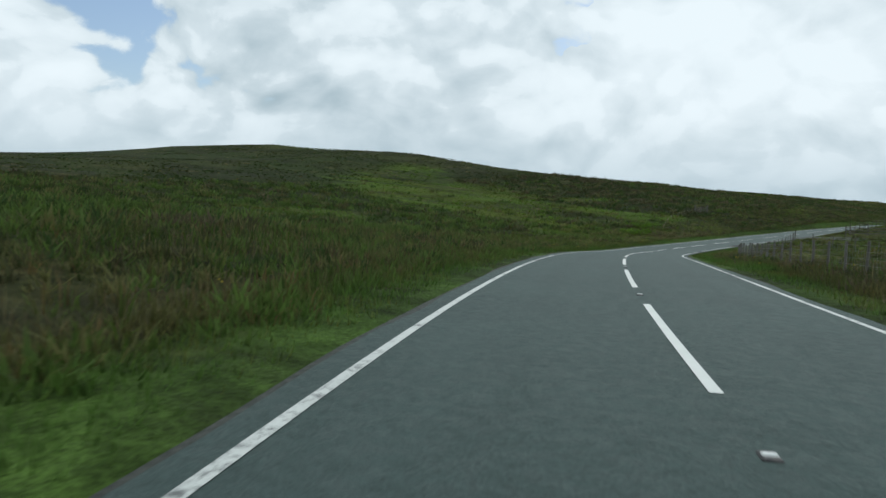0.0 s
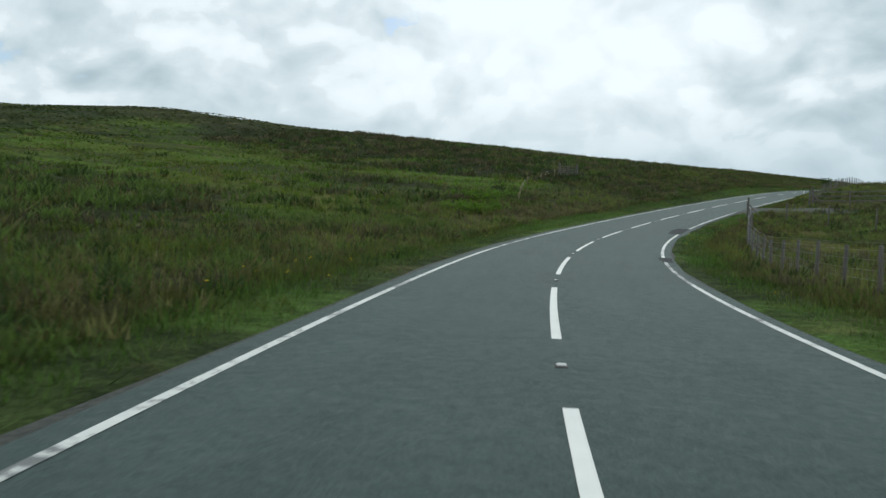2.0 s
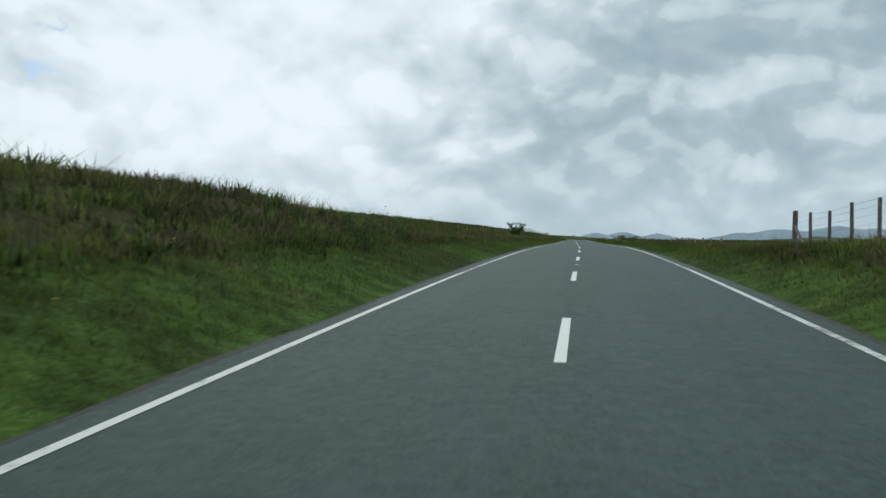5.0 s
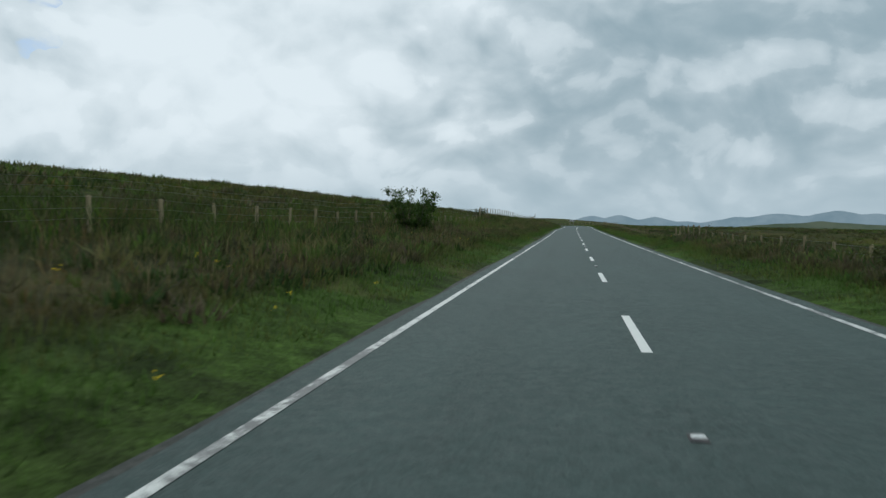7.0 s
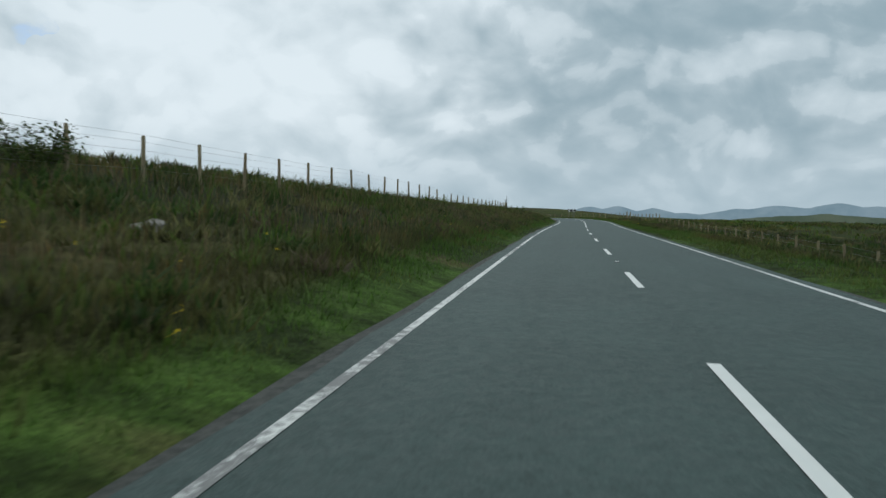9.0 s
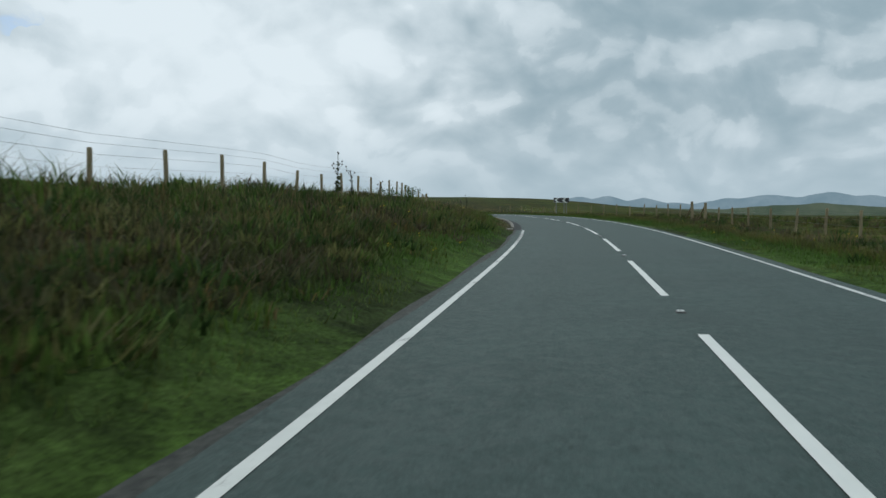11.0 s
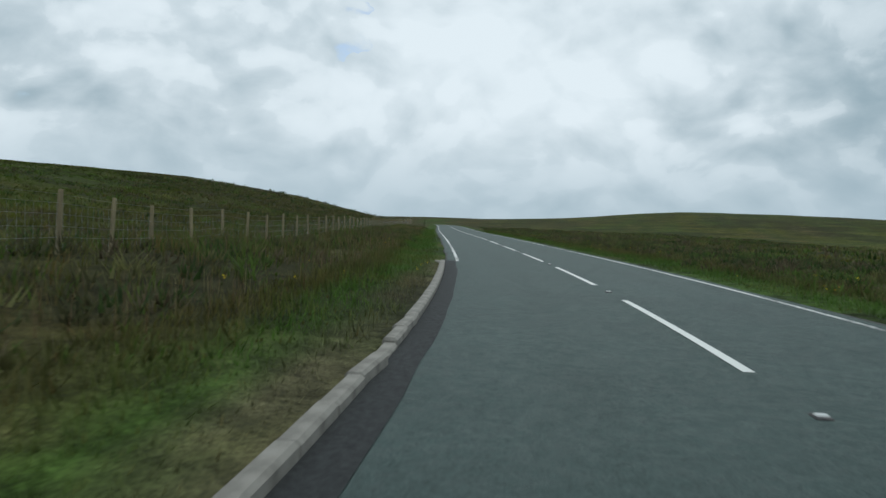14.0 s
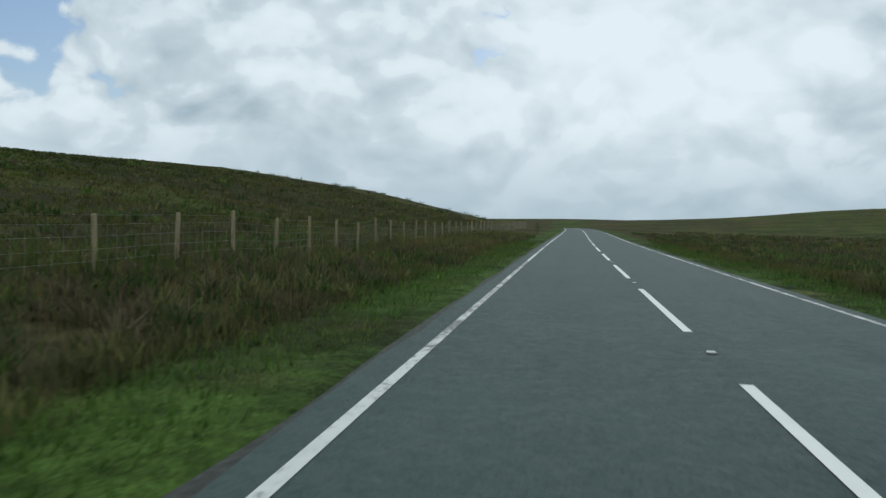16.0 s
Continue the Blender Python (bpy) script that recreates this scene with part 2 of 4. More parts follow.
# ---- the road's line ----
STEP = 1.0
START = -12.0
n_s = 765
ss = START + np.arange(n_s) * STEP
kk = np.interp(ss, START + 12.0 * np.arange(len(KAPPA)), KAPPA) / 100
gg = np.interp(ss, START + 14.0 * np.arange(len(GRADE)), GRADE) / 100
th = 0.50688 + np.cumsum(kk) - kk[0]
cx, cy = np.cumsum(-np.sin(th)), np.cumsum(np.cos(th))
cx, cy = cx - cx[0], cy - cy[0]
cz = np.cumsum(gg) - gg[0]
back = np.arange(90, 0, -1.0)            # straight on behind the start
cx = np.r_[back * math.sin(th[0]), cx]
cy = np.r_[-back * math.cos(th[0]), cy]
cz = np.r_[back * 0.002, cz]
ss = np.r_[START - back, ss]
th = np.r_[np.full(90, th[0]), th]
WL, WR, CROWN = 2.66, 2.72, 0.012       # edge lines from the middle, fall of the road to its sides


BANK_S = (50, 70, 86, 106, 126, 150, 395, 415, 450, 478)
BANK = (0.0, 0.021, 0.022, 0.020, 0.010, 0.0, 0.0, -0.012, -0.012, 0.0)   # the road leans into its bends: fall to the right


def lean(s, d):
    return -np.interp(s, BANK_S, BANK) * np.clip(d, -3.2, 3.2)


def along(s, d=0.0):
    """x, y and the road's height at station s, d metres to the right of the middle."""
    t = np.interp(s, ss, th)
    return (np.interp(s, ss, cx) + d * np.cos(t), np.interp(s, ss, cy) + d * np.sin(t), np.interp(s, ss, cz) - CROWN * np.minimum(np.abs(d), 3.2) + lean(s, d))


def nearest(x, y):
    """Station and offset of places in the plan."""
    x, y = np.atleast_1d(np.asarray(x, float)), np.atleast_1d(np.asarray(y, float))
    s_out, d_out = np.empty_like(x), np.empty_like(x)
    for i in range(0, len(x), 4000):
        a, b = x[i:i + 4000, None] - cx[::2], y[i:i + 4000, None] - cy[::2]
        j = (a * a + b * b).argmin(1) * 2
        u, v = x[i:i + 4000] - cx[j], y[i:i + 4000] - cy[j]
        t = th[j]
        s_out[i:i + 4000] = ss[j] + (-np.sin(t) * u + np.cos(t) * v)
        d_out[i:i + 4000] = np.cos(t) * u + np.sin(t) * v
    return s_out, d_out


def vnoise(x, y, size, seed=0):
    """Smooth value noise from 0 to 1, with cells of that size."""
    rng = np.random.RandomState(seed)
    table = rng.rand(256, 256)
    u, v = np.asarray(x) / size, np.asarray(y) / size
    i, j = np.floor(u).astype(int), np.floor(v).astype(int)
    a, b = u - i, v - j
    a, b = a * a * (3 - 2 * a), b * b * (3 - 2 * b)
    t = lambda p, q: table[p % 256, q % 256]
    return (t(i, j) * (1 - a) + t(i + 1, j) * a) * (1 - b) + (t(i, j + 1) * (1 - a) + t(i + 1, j + 1) * a) * b


def fbm(x, y, size, seed=0):
    return 0.55 * vnoise(x, y, size, seed) + 0.3 * vnoise(x, y, size / 2.1, seed + 1) + 0.15 * vnoise(x, y, size / 4.3, seed + 2)


# Heights over the road at distances to its left and right, by station.
LEFT_AT = (3.2, 5.0, 9.5, 18, 40, 65, 110, 200)
LEFT = (
    (-100, 0, 0.0, 0.2, 0.5, 1.2, 2.0, 3.5, 5.0),
    (30, 0, 0.0, 0.2, 0.6, 2.0, 3.6, 6.0, 9.0),
    (70, 0, 0.0, 0.1, 0.4, 2.0, 4.4, 7.6, 9.0),
    (110, 0, 0.2, 0.7, 1.7, 3.6, 6.2, 10.2, 13.4),
    (130, 0, 0.4, 1.3, 2.65, 4.3, 6.8, 12.6, 17.3),
    (150, 0, 0.8, 2.2, 3.35, 5.2, 8.4, 14.4, 19.4),
    (165, 0, 0.7, 2.0, 3.2, 5.5, 8.3, 12.0, 14.5),
    (182, 0, 0.4, 0.9, 2.2, 5.0, 7.5, 9.8, 11.0),
    (258, 0, 0.4, 0.9, 2.3, 5.3, 7.1, 8.5, 9.0),
    (291, 0, 0.35, 0.7, 3.0, 5.5, 7.0, 7.5, 7.5),
    (301, 0, 0.5, 1.45, 2.9, 5.5, 7.0, 7.5, 7.5),
    (325, 0, 0.5, 1.6, 2.9, 5.0, 5.5, 5.5, 5.0),
    (342, 0, 0.5, 1.5, 2.0, 4.0, 4.6, 4.5, 4.0),
    (360, 0, 0.6, 1.4, 1.4, 1.4, 1.2, 1.0, 0.5),
    (380, 0, 0.6, 1.4, 1.3, 1.0, 0.8, 0.6, 0.5),
    (400, 0, 0.5, 1.15, 1.0, 0.6, 0.5, 1.0, 2.0),
    (425, 0, 0.25, 0.65, 0.5, 0.3, 0.5, 1.5, 6.0),
    (460, 0, 0.0, 0.1, 0.2, 1.2, 3.4, 6.9, 10.8),
    (500, 0, -0.05, 0.08, 0.4, 1.9, 5.2, 9.3, 12.0),
    (560, 0, -0.05, 0.1, 0.8, 4.3, 7.7, 10.8, 13.0),
    (640, 0, 0.0, 0.2, 1.6, 6.2, 9.7, 11.8, 12.5),
    (720, 0, 0.0, 0.1, 0.9, 3.3, 4.6, 5.5, 5.5),
    (860, 0, -0.2, -0.5, -1.0, -2.0, -3.0, -5.0, -8.0),
)
RIGHT_AT = (3.2, 5.0, 9.0, 18, 40, 90, 200)
RIGHT = (
    (-100, 0, 0.0, 0.0, -0.3, -0.3, 0.5, 2.0),
    (60, 0, 0.0, 0.0, -0.3, -0.3, 0.5, 2.0),
    (80, 0, -0.2, -0.9, -1.0, -0.2, 1.0, 3.0),
    (103, 0, -0.1, -0.4, -0.3, 0.5, 1.3, 3.0),
    (112, 0, 0.0, 0.0, 0.2, 0.8, 1.5, 3.0),
    (135, 0, 0.5, 1.3, 2.0, 2.5, 2.5, 2.5),
    (155, 0, 0.6, 1.4, 1.8, 1.8, 1.0, 0.0),
    (180, 0, 0.1, -0.4, -0.9, -2.4, -6.0, -11.0),
    (215, 0, 0.1, -0.5, -1.2, -3.0, -7.0, -12.0),
    (235, 0, 0.2, -0.1, -1.0, -3.0, -7.0, -12.0),
    (262, 0, 0.2, 0.0, -0.8, -3.0, -7.5, -12.0),
    (290, 0, 0.0, -0.6, -1.5, -3.6, -8.0, -12.0),
    (312, 0, 0.0, -0.7, -1.6, -3.8, -8.0, -12.0),
    (340, 0, 0.0, -0.4, -1.0, -2.4, -5.0, -9.0),
    (378, 0, 0.05, 0.2, 0.0, -0.5, -1.5, -4.0),
    (405, 0, 0.0, 0.0, -0.2, -0.5, -1.2, -2.5),
    (760, 0, 0.0, -0.1, -0.2, -0.4, -0.8, -1.5),
)


def profile(table, dist_at, s, a):
    t = np.array(table, float)
    cols = np.stack([np.interp(s, t[:, 0], t[:, k + 1]) for k in range(len(dist_at))], -1)
    at = np.array(dist_at)
    j = np.clip(np.searchsorted(at, a) - 1, 0, len(at) - 2)
    u = np.clip((a - at[j]) / (at[j + 1] - at[j]), 0, 1)
    r = np.arange(len(a))
    return cols[r, j] * (1 - u) + cols[r, j + 1] * u


# the low hill beyond the bend: its top by x
RIDGE_X = (-420, -220, -155, -101, -69, -43, -16, 40, 90, 120, 145, 200, 300, 500)
RIDGE_Z = (1.0, 3.7, 3.7, 6.2, 8.4, 11.0, 12.8, 13.2, 12.6, 10.6, 8.0, 4.0, -2.0, -12.0)


def rise(s, d, x, y):
    """The ground's height, all told."""
    a = np.abs(d)
    z = np.interp(s, ss, cz) - CROWN * np.minimum(a, 3.2) + lean(s, d)
    z = z + np.where(d < 0, profile(LEFT, LEFT_AT, s, a), profile(RIGHT, RIGHT_AT, s, a))
    rough = np.clip((a - 3.4) / 5, 0, 1)
    z = z + rough * (0.34 * (fbm(x, y, 5.0, 3) - 0.5) + np.clip((a - 12) / 40, 0, 1) * 1.5 * (fbm(x, y, 42.0, 9) - 0.5))
    far = np.clip((np.hypot(a, np.maximum(0, np.maximum(s - 740, -95 - s))) - 220) / 500, 0, 1)
    far = far * far * (3 - 2 * far)
    plain = -3.0 + 10.0 * (fbm(x, y, 900.0, 21) - 0.45) + np.where(x > 120, -4.0, 0.0) * np.clip((x - 120) / 600, 0, 1)
    plain = plain - np.clip((330 - x) / 400, 0, 1) * np.clip((y - 560) / 300, 0, 1) * (9.0 + 0.014 * np.maximum(0, np.hypot(x, y - 490) - 300))
    hill = np.interp(x, RIDGE_X, RIDGE_Z) - 14.0 * ((y - 985) / 230) ** 2 + 1.6 * (fbm(x, y, 60.0, 23) - 0.5)
    z = z * (1 - far) + plain * far
    return z + np.logaddexp(0, (hill - z) / 0.8) * 0.8


def height(x, y):
    s, d = nearest(x, y)
    return rise(s, d, np.atleast_1d(x), np.atleast_1d(y))


GREEN, MID, OLIVE, TAN, HEATH, DARK = (np.array(c) for c in (
    (0.054, 0.094, 0.019), (0.050, 0.078, 0.014), (0.069, 0.073, 0.011), (0.170, 0.125, 0.050), (0.043, 0.043, 0.016), (0.017, 0.030, 0.009)))


# turf among the heather on the first hill: place, half length, half width, turn
TURF = ((-84, 119, 36, 16, 138), (-65, 137, 6, 4, 60), (-54, 120, 9, 4, 150), (-46, 124, 7, 5, 20), (-44, 84, 16, 5, 110), (-40, 40, 14, 6, 100), (-62, 60, 18, 7, 120))


def grassy(x, y):
    """How much of a place on the hill is turf, with ragged edges."""
    out = 0 * x
    ragged = 0.9 * (fbm(x, y, 7.0, 81) - 0.45) + 0.6 * (vnoise(x, y, 1.6, 84) - 0.5)
    for px, py, la, lb, turn in TURF:
        c, s = math.cos(radians(turn)), math.sin(radians(turn))
        u, v = (c * (x - px) + s * (y - py)) / la, (-s * (x - px) + c * (y - py)) / lb
        out = np.maximum(out, np.clip((1.0 - np.hypot(u, v) + ragged) / 0.16, 0, 1))
    return out


def moor_tint(x, y, a):
    """Colour of the moor at a place: grass near the road, then heather, rush and bent grass in patches."""
    p, q, w = fbm(x, y, 26.0, 31), fbm(x, y, 7.0, 41), fbm(x, y, 70.0, 51)
    def step(v, lo, hi):
        t = np.clip((v - lo) / (hi - lo), 0, 1)
        return (t * t * (3 - 2 * t))[..., None]
    c = MID + 0 * p[..., None]
    c = c + (OLIVE - c) * step(q, 0.42, 0.58)
    c = c + (HEATH - c) * step(p, 0.48, 0.54) * 0.7
    c = c + (DARK - c) * step(w + 0.3 * (q - 0.45), 0.53, 0.57) * np.where(y > 390, 0.35, 0.8)[..., None]
    c = c + (TAN - c) * step(fbm(x, y, 11.0, 61), 0.58, 0.75) * 0.35
    hill = np.clip((188 - y) / 14, 0, 1) * np.clip((-22 - x) / 6, 0, 1) * np.clip((a - 11) / 5, 0, 1)
    lush = step(fbm(x, y, 38.0, 77), 0.47, 0.52) * (np.clip((a - 22) / 8, 0, 1) * np.where(y > 390, 0.35, 0.75) * (1 - hill))[..., None]
    c = c + (np.array((0.062, 0.096, 0.009)) - c) * lush
    heath = np.array((0.027, 0.041, 0.013)) + np.array((0.014, 0.009, 0.004)) * step(q, 0.4, 0.6)
    c = c + (heath - c) * (0.9 * hill)[..., None]
    turf = np.array((0.066, 0.108, 0.015)) + (OLIVE - np.array((0.066, 0.108, 0.015))) * 0.5 * step(q, 0.45, 0.6)
    c = c + (turf - c) * (grassy(x, y) * hill)[..., None]
    bank = (np.clip((a - 4.7) / 0.5, 0, 1) * np.clip((11 - a) / 4, 0, 1))[..., None]
    c = c + (np.array((0.068, 0.062, 0.027)) - c) * bank * (0.35 + 0.5 * step(fbm(x, y, 4.0, 71), 0.4, 0.6))
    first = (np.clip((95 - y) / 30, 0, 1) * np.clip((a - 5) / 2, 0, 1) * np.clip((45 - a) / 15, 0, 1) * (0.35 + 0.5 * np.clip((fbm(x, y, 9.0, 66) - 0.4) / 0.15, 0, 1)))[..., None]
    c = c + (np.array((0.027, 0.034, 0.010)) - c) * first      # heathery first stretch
    late = (np.clip((y - 400) / 30, 0, 1) * np.clip((a - 4.5) / 1.5, 0, 1) * np.clip((60 - a) / 30, 0.25, 1) * (0.3 + 0.45 * np.clip((fbm(x, y, 6.0, 68) - 0.38) / 0.14, 0, 1)))[..., None]
    c = c + (np.array((0.060, 0.052, 0.019)) - c) * late       # browner bent grass past the bend
    edge = np.clip((a - 4.75 - 1.4 * (q - 0.45)) / 0.35, 0, 1)[..., None]
    return GREEN + (c - GREEN) * edge


def verge(s, d):
    """Where the mown verge ends and the rough begins, from the middle of the road."""
    return np.where(d > 0, np.interp(s, (250, 275, 345, 380), (4.3, 4.9, 4.9, 4.4)), np.interp(s, (10, 45, 70, 95, 130, 190, 235, 270, 345, 388, 460, 500), (4.15, 3.95, 4.3, 4.9, 4.8, 4.6, 4.4, 4.05, 4.0, 3.95, 4.45, 4.6)))


def tint_at(s, d, x, y):
    """The moor's colour, with worn earth behind the kerb."""
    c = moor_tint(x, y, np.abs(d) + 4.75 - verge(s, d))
    t = np.clip((3.75 + 0.5 * vnoise(s, 0 * s, 2.5, 72) + d) / 0.4, 0, 1) * (d < 0) * np.clip((s - 389) / 2, 0, 1) * np.clip((458 - s) / 2, 0, 1)
    soil = np.array((0.115, 0.092, 0.058))
    return c + (soil - c) * (t * (0.4 + 0.6 * vnoise(x, y, 1.1, 73)))[..., None]


def put_tint(mesh, colours):
    layer = mesh.attributes.new("tint", "FLOAT_COLOR", "POINT")
    layer.data.foreach_set("color", np.c_[colours, np.ones(len(colours))].astype(np.float32).ravel())


def sheet(name, verts, faces, mat, smooth=True):
    me = bpy.data.meshes.new(name)
    me.from_pydata(np.asarray(verts).tolist(), [], np.asarray(faces).tolist())
    me.materials.append(mat)
    if smooth:
        me.polygons.foreach_set("use_smooth", np.ones(len(me.polygons), bool))
    me.update()
    return me


def lattice(rows, cols):
    i, j = np.meshgrid(np.arange(rows - 1), np.arange(cols - 1), indexing="ij")
    a = (i * cols + j).ravel()
    return np.stack([a, a + 1, a + cols + 1, a + cols], -1)


# ---- ground: a fine strip along the road, joined to a coarse sheet out to the horizon ----
side = np.array([3.0, 3.25, 3.6, 4.0, 4.5, 5, 5.7, 6.5, 7.4, 8.4, 9.5, 10.8, 12.2, 14, 16, 18.5, 21.5, 25, 29, 34, 40, 47, 55, 64, 74, 85, 90])
offs = np.r_[-side[::-1], -1.2, 1.2, side]
stations = np.arange(-95.0, 745.0, 1.5)
sg, dg = (v.ravel() for v in np.meshgrid(stations, offs, indexing="ij"))
gx, gy, _ = along(sg, dg)
gz = rise(sg, dg, gx, gy)
gz = np.where(np.abs(dg) < 2, gz - 0.25, gz)
gz = np.where(np.abs(dg) < 3.1, gz - 0.04, gz)
gz = np.where(np.abs(dg) > 89, gz - 2.5, gz)
near_v = np.c_[gx, gy, gz]
near_f = lattice(len(stations), len(offs))
u = np.sinh(4.6 * np.linspace(-1, 1, 150)) / math.sinh(4.6) * 4700
fx, fy = (v.ravel() for v in np.meshgrid(u - 10, u + 290, indexing="ij"))
fs, fd = nearest(fx, fy)
fz = rise(fs, fd, fx, fy)
inside = (np.abs(fd) < 86) & (fs > -100) & (fs < 750)
fz = fz - np.where(inside & (np.abs(fd) < 72), 3.0, np.where(inside, 0.35, 0.0))
far_v = np.c_[fx, fy, fz]
far_f = lattice(150, 150) + len(near_v)
ground_me = sheet("ground", np.r_[near_v, far_v], np.r_[near_f, far_f[:, ::-1]], M_GROUND)
put_tint(ground_me, np.r_[tint_at(sg, dg, gx, gy), moor_tint(fx, fy, np.abs(fd))])
ground = tagged(new("ground", ground_me), "rolling open moorland of rough grass, rush and heather", "ground", kind="structure")


def ribbon(name, s0, s1, d0, d1, lift, mat, step=1.0, parts=1):
    """A strip of road surface between two offsets; d0 and d1 may be functions of the station."""
    n = max(2, int(round((s1 - s0) / step)) + 1)
    st = np.linspace(s0, s1, n)
    f = lambda d: d(st) if callable(d) else np.full(n, float(d))
    a, b = f(d0), f(d1)
    cols = parts + 1
    dd = a[:, None] + (b - a)[:, None] * np.linspace(0, 1, cols)
    x, y, z = along(np.repeat(st, cols), dd.ravel())
    me = sheet(name, np.c_[x, y, z + lift], lattice(n, cols), mat)
    return me


# ---- road ----
road_me = ribbon("road", -95, 748, lambda s: -2.92 - 0.10 * vnoise(s, 0 * s, 2.0, 5), lambda s: 2.95 + 0.10 * vnoise(s, 0 * s, 2.0, 6), 0.0, M_ROAD, 1.0, 12)
co = np.empty(len(road_me.vertices) * 3)
road_me.vertices.foreach_get("co", co)
frac = np.tile(np.linspace(-1, 1, 13), len(road_me.vertices) // 13) * 2.95
wear = np.exp(-((np.abs(frac) - 0.75) / 0.35) ** 2) + np.exp(-((np.abs(frac) - 2.05) / 0.35) ** 2)
lay = road_me.attributes.new("wear", "FLOAT", "POINT")
lay.data.foreach_set("value", wear.astype(np.float32))
road = tagged(new("road", road_me), "narrow two-lane moorland road of worn grey asphalt", "road", kind="structure")


def part(name, me, parent, label=""):
    """Links a mesh as one object under a thing or a part."""
    ob = new(name, me)
    ob.parent = parent
    if label:
        tagged(ob, label)
    return ob


def grow(bm, name, *mats):
    me = bpy.data.meshes.new(name)
    bm.to_mesh(me)
    bm.free()
    for m in mats:
        me.materials.append(m)
    return me


KERB0, KERB1 = 390.0, 457.0
part("edge_line", ribbon("edge_line", -95, KERB0 - 0.5, -WL - 0.05, -WL + 0.05, 0.005, M_LINE, 0.5), road, "worn white edge line")
part("edge_line", ribbon("edge_line", KERB1, 748, -WL - 0.05, -WL + 0.05, 0.005, M_LINE, 0.5), road, "worn white edge line")
part("edge_line", ribbon("edge_line", -95, 748, WR - 0.05, WR + 0.05, 0.005, M_LINE, 0.5), road, "worn white edge line")
part("grit_edge", ribbon("grit_edge", -95, KERB0, lambda s: -3.0 - 0.14 * vnoise(s, 0 * s, 3.0, 7), -2.85, -0.006, M_GRIT, 0.5), road, "grey grit and dirt along the road's edge")
part("grit_edge", ribbon("grit_edge", KERB1, 748, lambda s: -3.0 - 0.14 * vnoise(s, 0 * s, 3.0, 8), -2.85, -0.006, M_GRIT, 0.5), road, "grey grit and dirt along the road's edge")
part("grit_edge", ribbon("grit_edge", -95, 748, 2.88, lambda s: 2.98 + 0.14 * vnoise(s, 0 * s, 3.0, 9), -0.006, M_GRIT, 0.5), road, "grey grit and dirt along the road's edge")


def centre_mark(s0, s1):
    part("centre_mark", ribbon("centre_mark", s0, s1, -0.052, 0.052, 0.006, M_MARK, 0.75), road, "white centre line dash")


STUDS = []
far_end = 7.9 - 9 * 9
while far_end < 148:
    centre_mark(far_end - 6, far_end)
    STUDS.append(far_end + 1.5)
    far_end += 9
far_end = 188.9 - 9 * 4
k = 0
while far_end < 346:
    centre_mark(far_end - 3, far_end)
    if k % 2:
        STUDS.append(far_end + 3.0)
    far_end += 9
    k += 1
far_end = 373.5 - 9 * 2
while far_end < 740:
    centre_mark(far_end - 6, far_end)
    STUDS.append(far_end + 1.5)
    far_end += 9
rng = np.random.RandomState(7)


def zat(s, d):
    """Ground height at one station and offset."""
    x, y, _ = along(np.array([s]), np.array([d]))
    return float(x[0]), float(y[0]), float(rise(np.array([s]), np.array([d]), x, y)[0])


def thing(name, place, turn, label, category, group=""):
    ob = new(name)
    ob.matrix_world = pose(*place, 0, 0, turn)
    return tagged(ob, label, category, group)


def road_turn(s):
    return math.degrees(float(np.interp(s, ss, th)))


def block(bm, size, at=(0, 0, 0), turn=None, bevel=0.0):
    r = bmesh.ops.create_cube(bm, size=1.0, matrix=Matrix.Translation(at) @ (turn or Matrix()) @ Matrix.Diagonal((*size, 1)))
    if bevel:
        es = list({e for v in r["verts"] for e in v.link_edges})
        bmesh.ops.bevel(bm, geom=es, offset=bevel, segments=1, affect="EDGES")


def rod(bm, a, b, r0, r1=None, n=8):
    """A tapered round bar from a to b."""
    a, b = Vector(a), Vector(b)
    turn = (b - a).to_track_quat("Z", "Y").to_matrix().to_4x4()
    m = Matrix.Translation((a + b) / 2) @ turn
    bmesh.ops.create_cone(bm, cap_ends=True, segments=n, radius1=r0, radius2=r0 if r1 is None else r1, depth=(b - a).length, matrix=m)


def stake_mesh(name, r, up, mat, down=0.35, square=False):
    """A fence stake: slightly tapered, with a chamfered, weathered top."""
    bm = bmesh.new()
    n = 4 if square else 9
    rings = ((-down, r * 1.02), (up * 0.5, r), (up - 0.03, r * 0.97), (up, r * 0.75))
    prev = None
    for z, q in rings:
        ring = [bm.verts.new((q * math.cos(2 * math.pi * (i + 0.5) / n) * (1 + 0.05 * math.sin(3 * i)), q * math.sin(2 * math.pi * (i + 0.5) / n), z)) for i in range(n)]
        if prev:
            for i in range(n):
                bm.faces.new((prev[i], prev[(i + 1) % n], ring[(i + 1) % n], ring[i]))
        prev = ring
    bm.faces.new(prev)
    return grow(bm, name, mat)


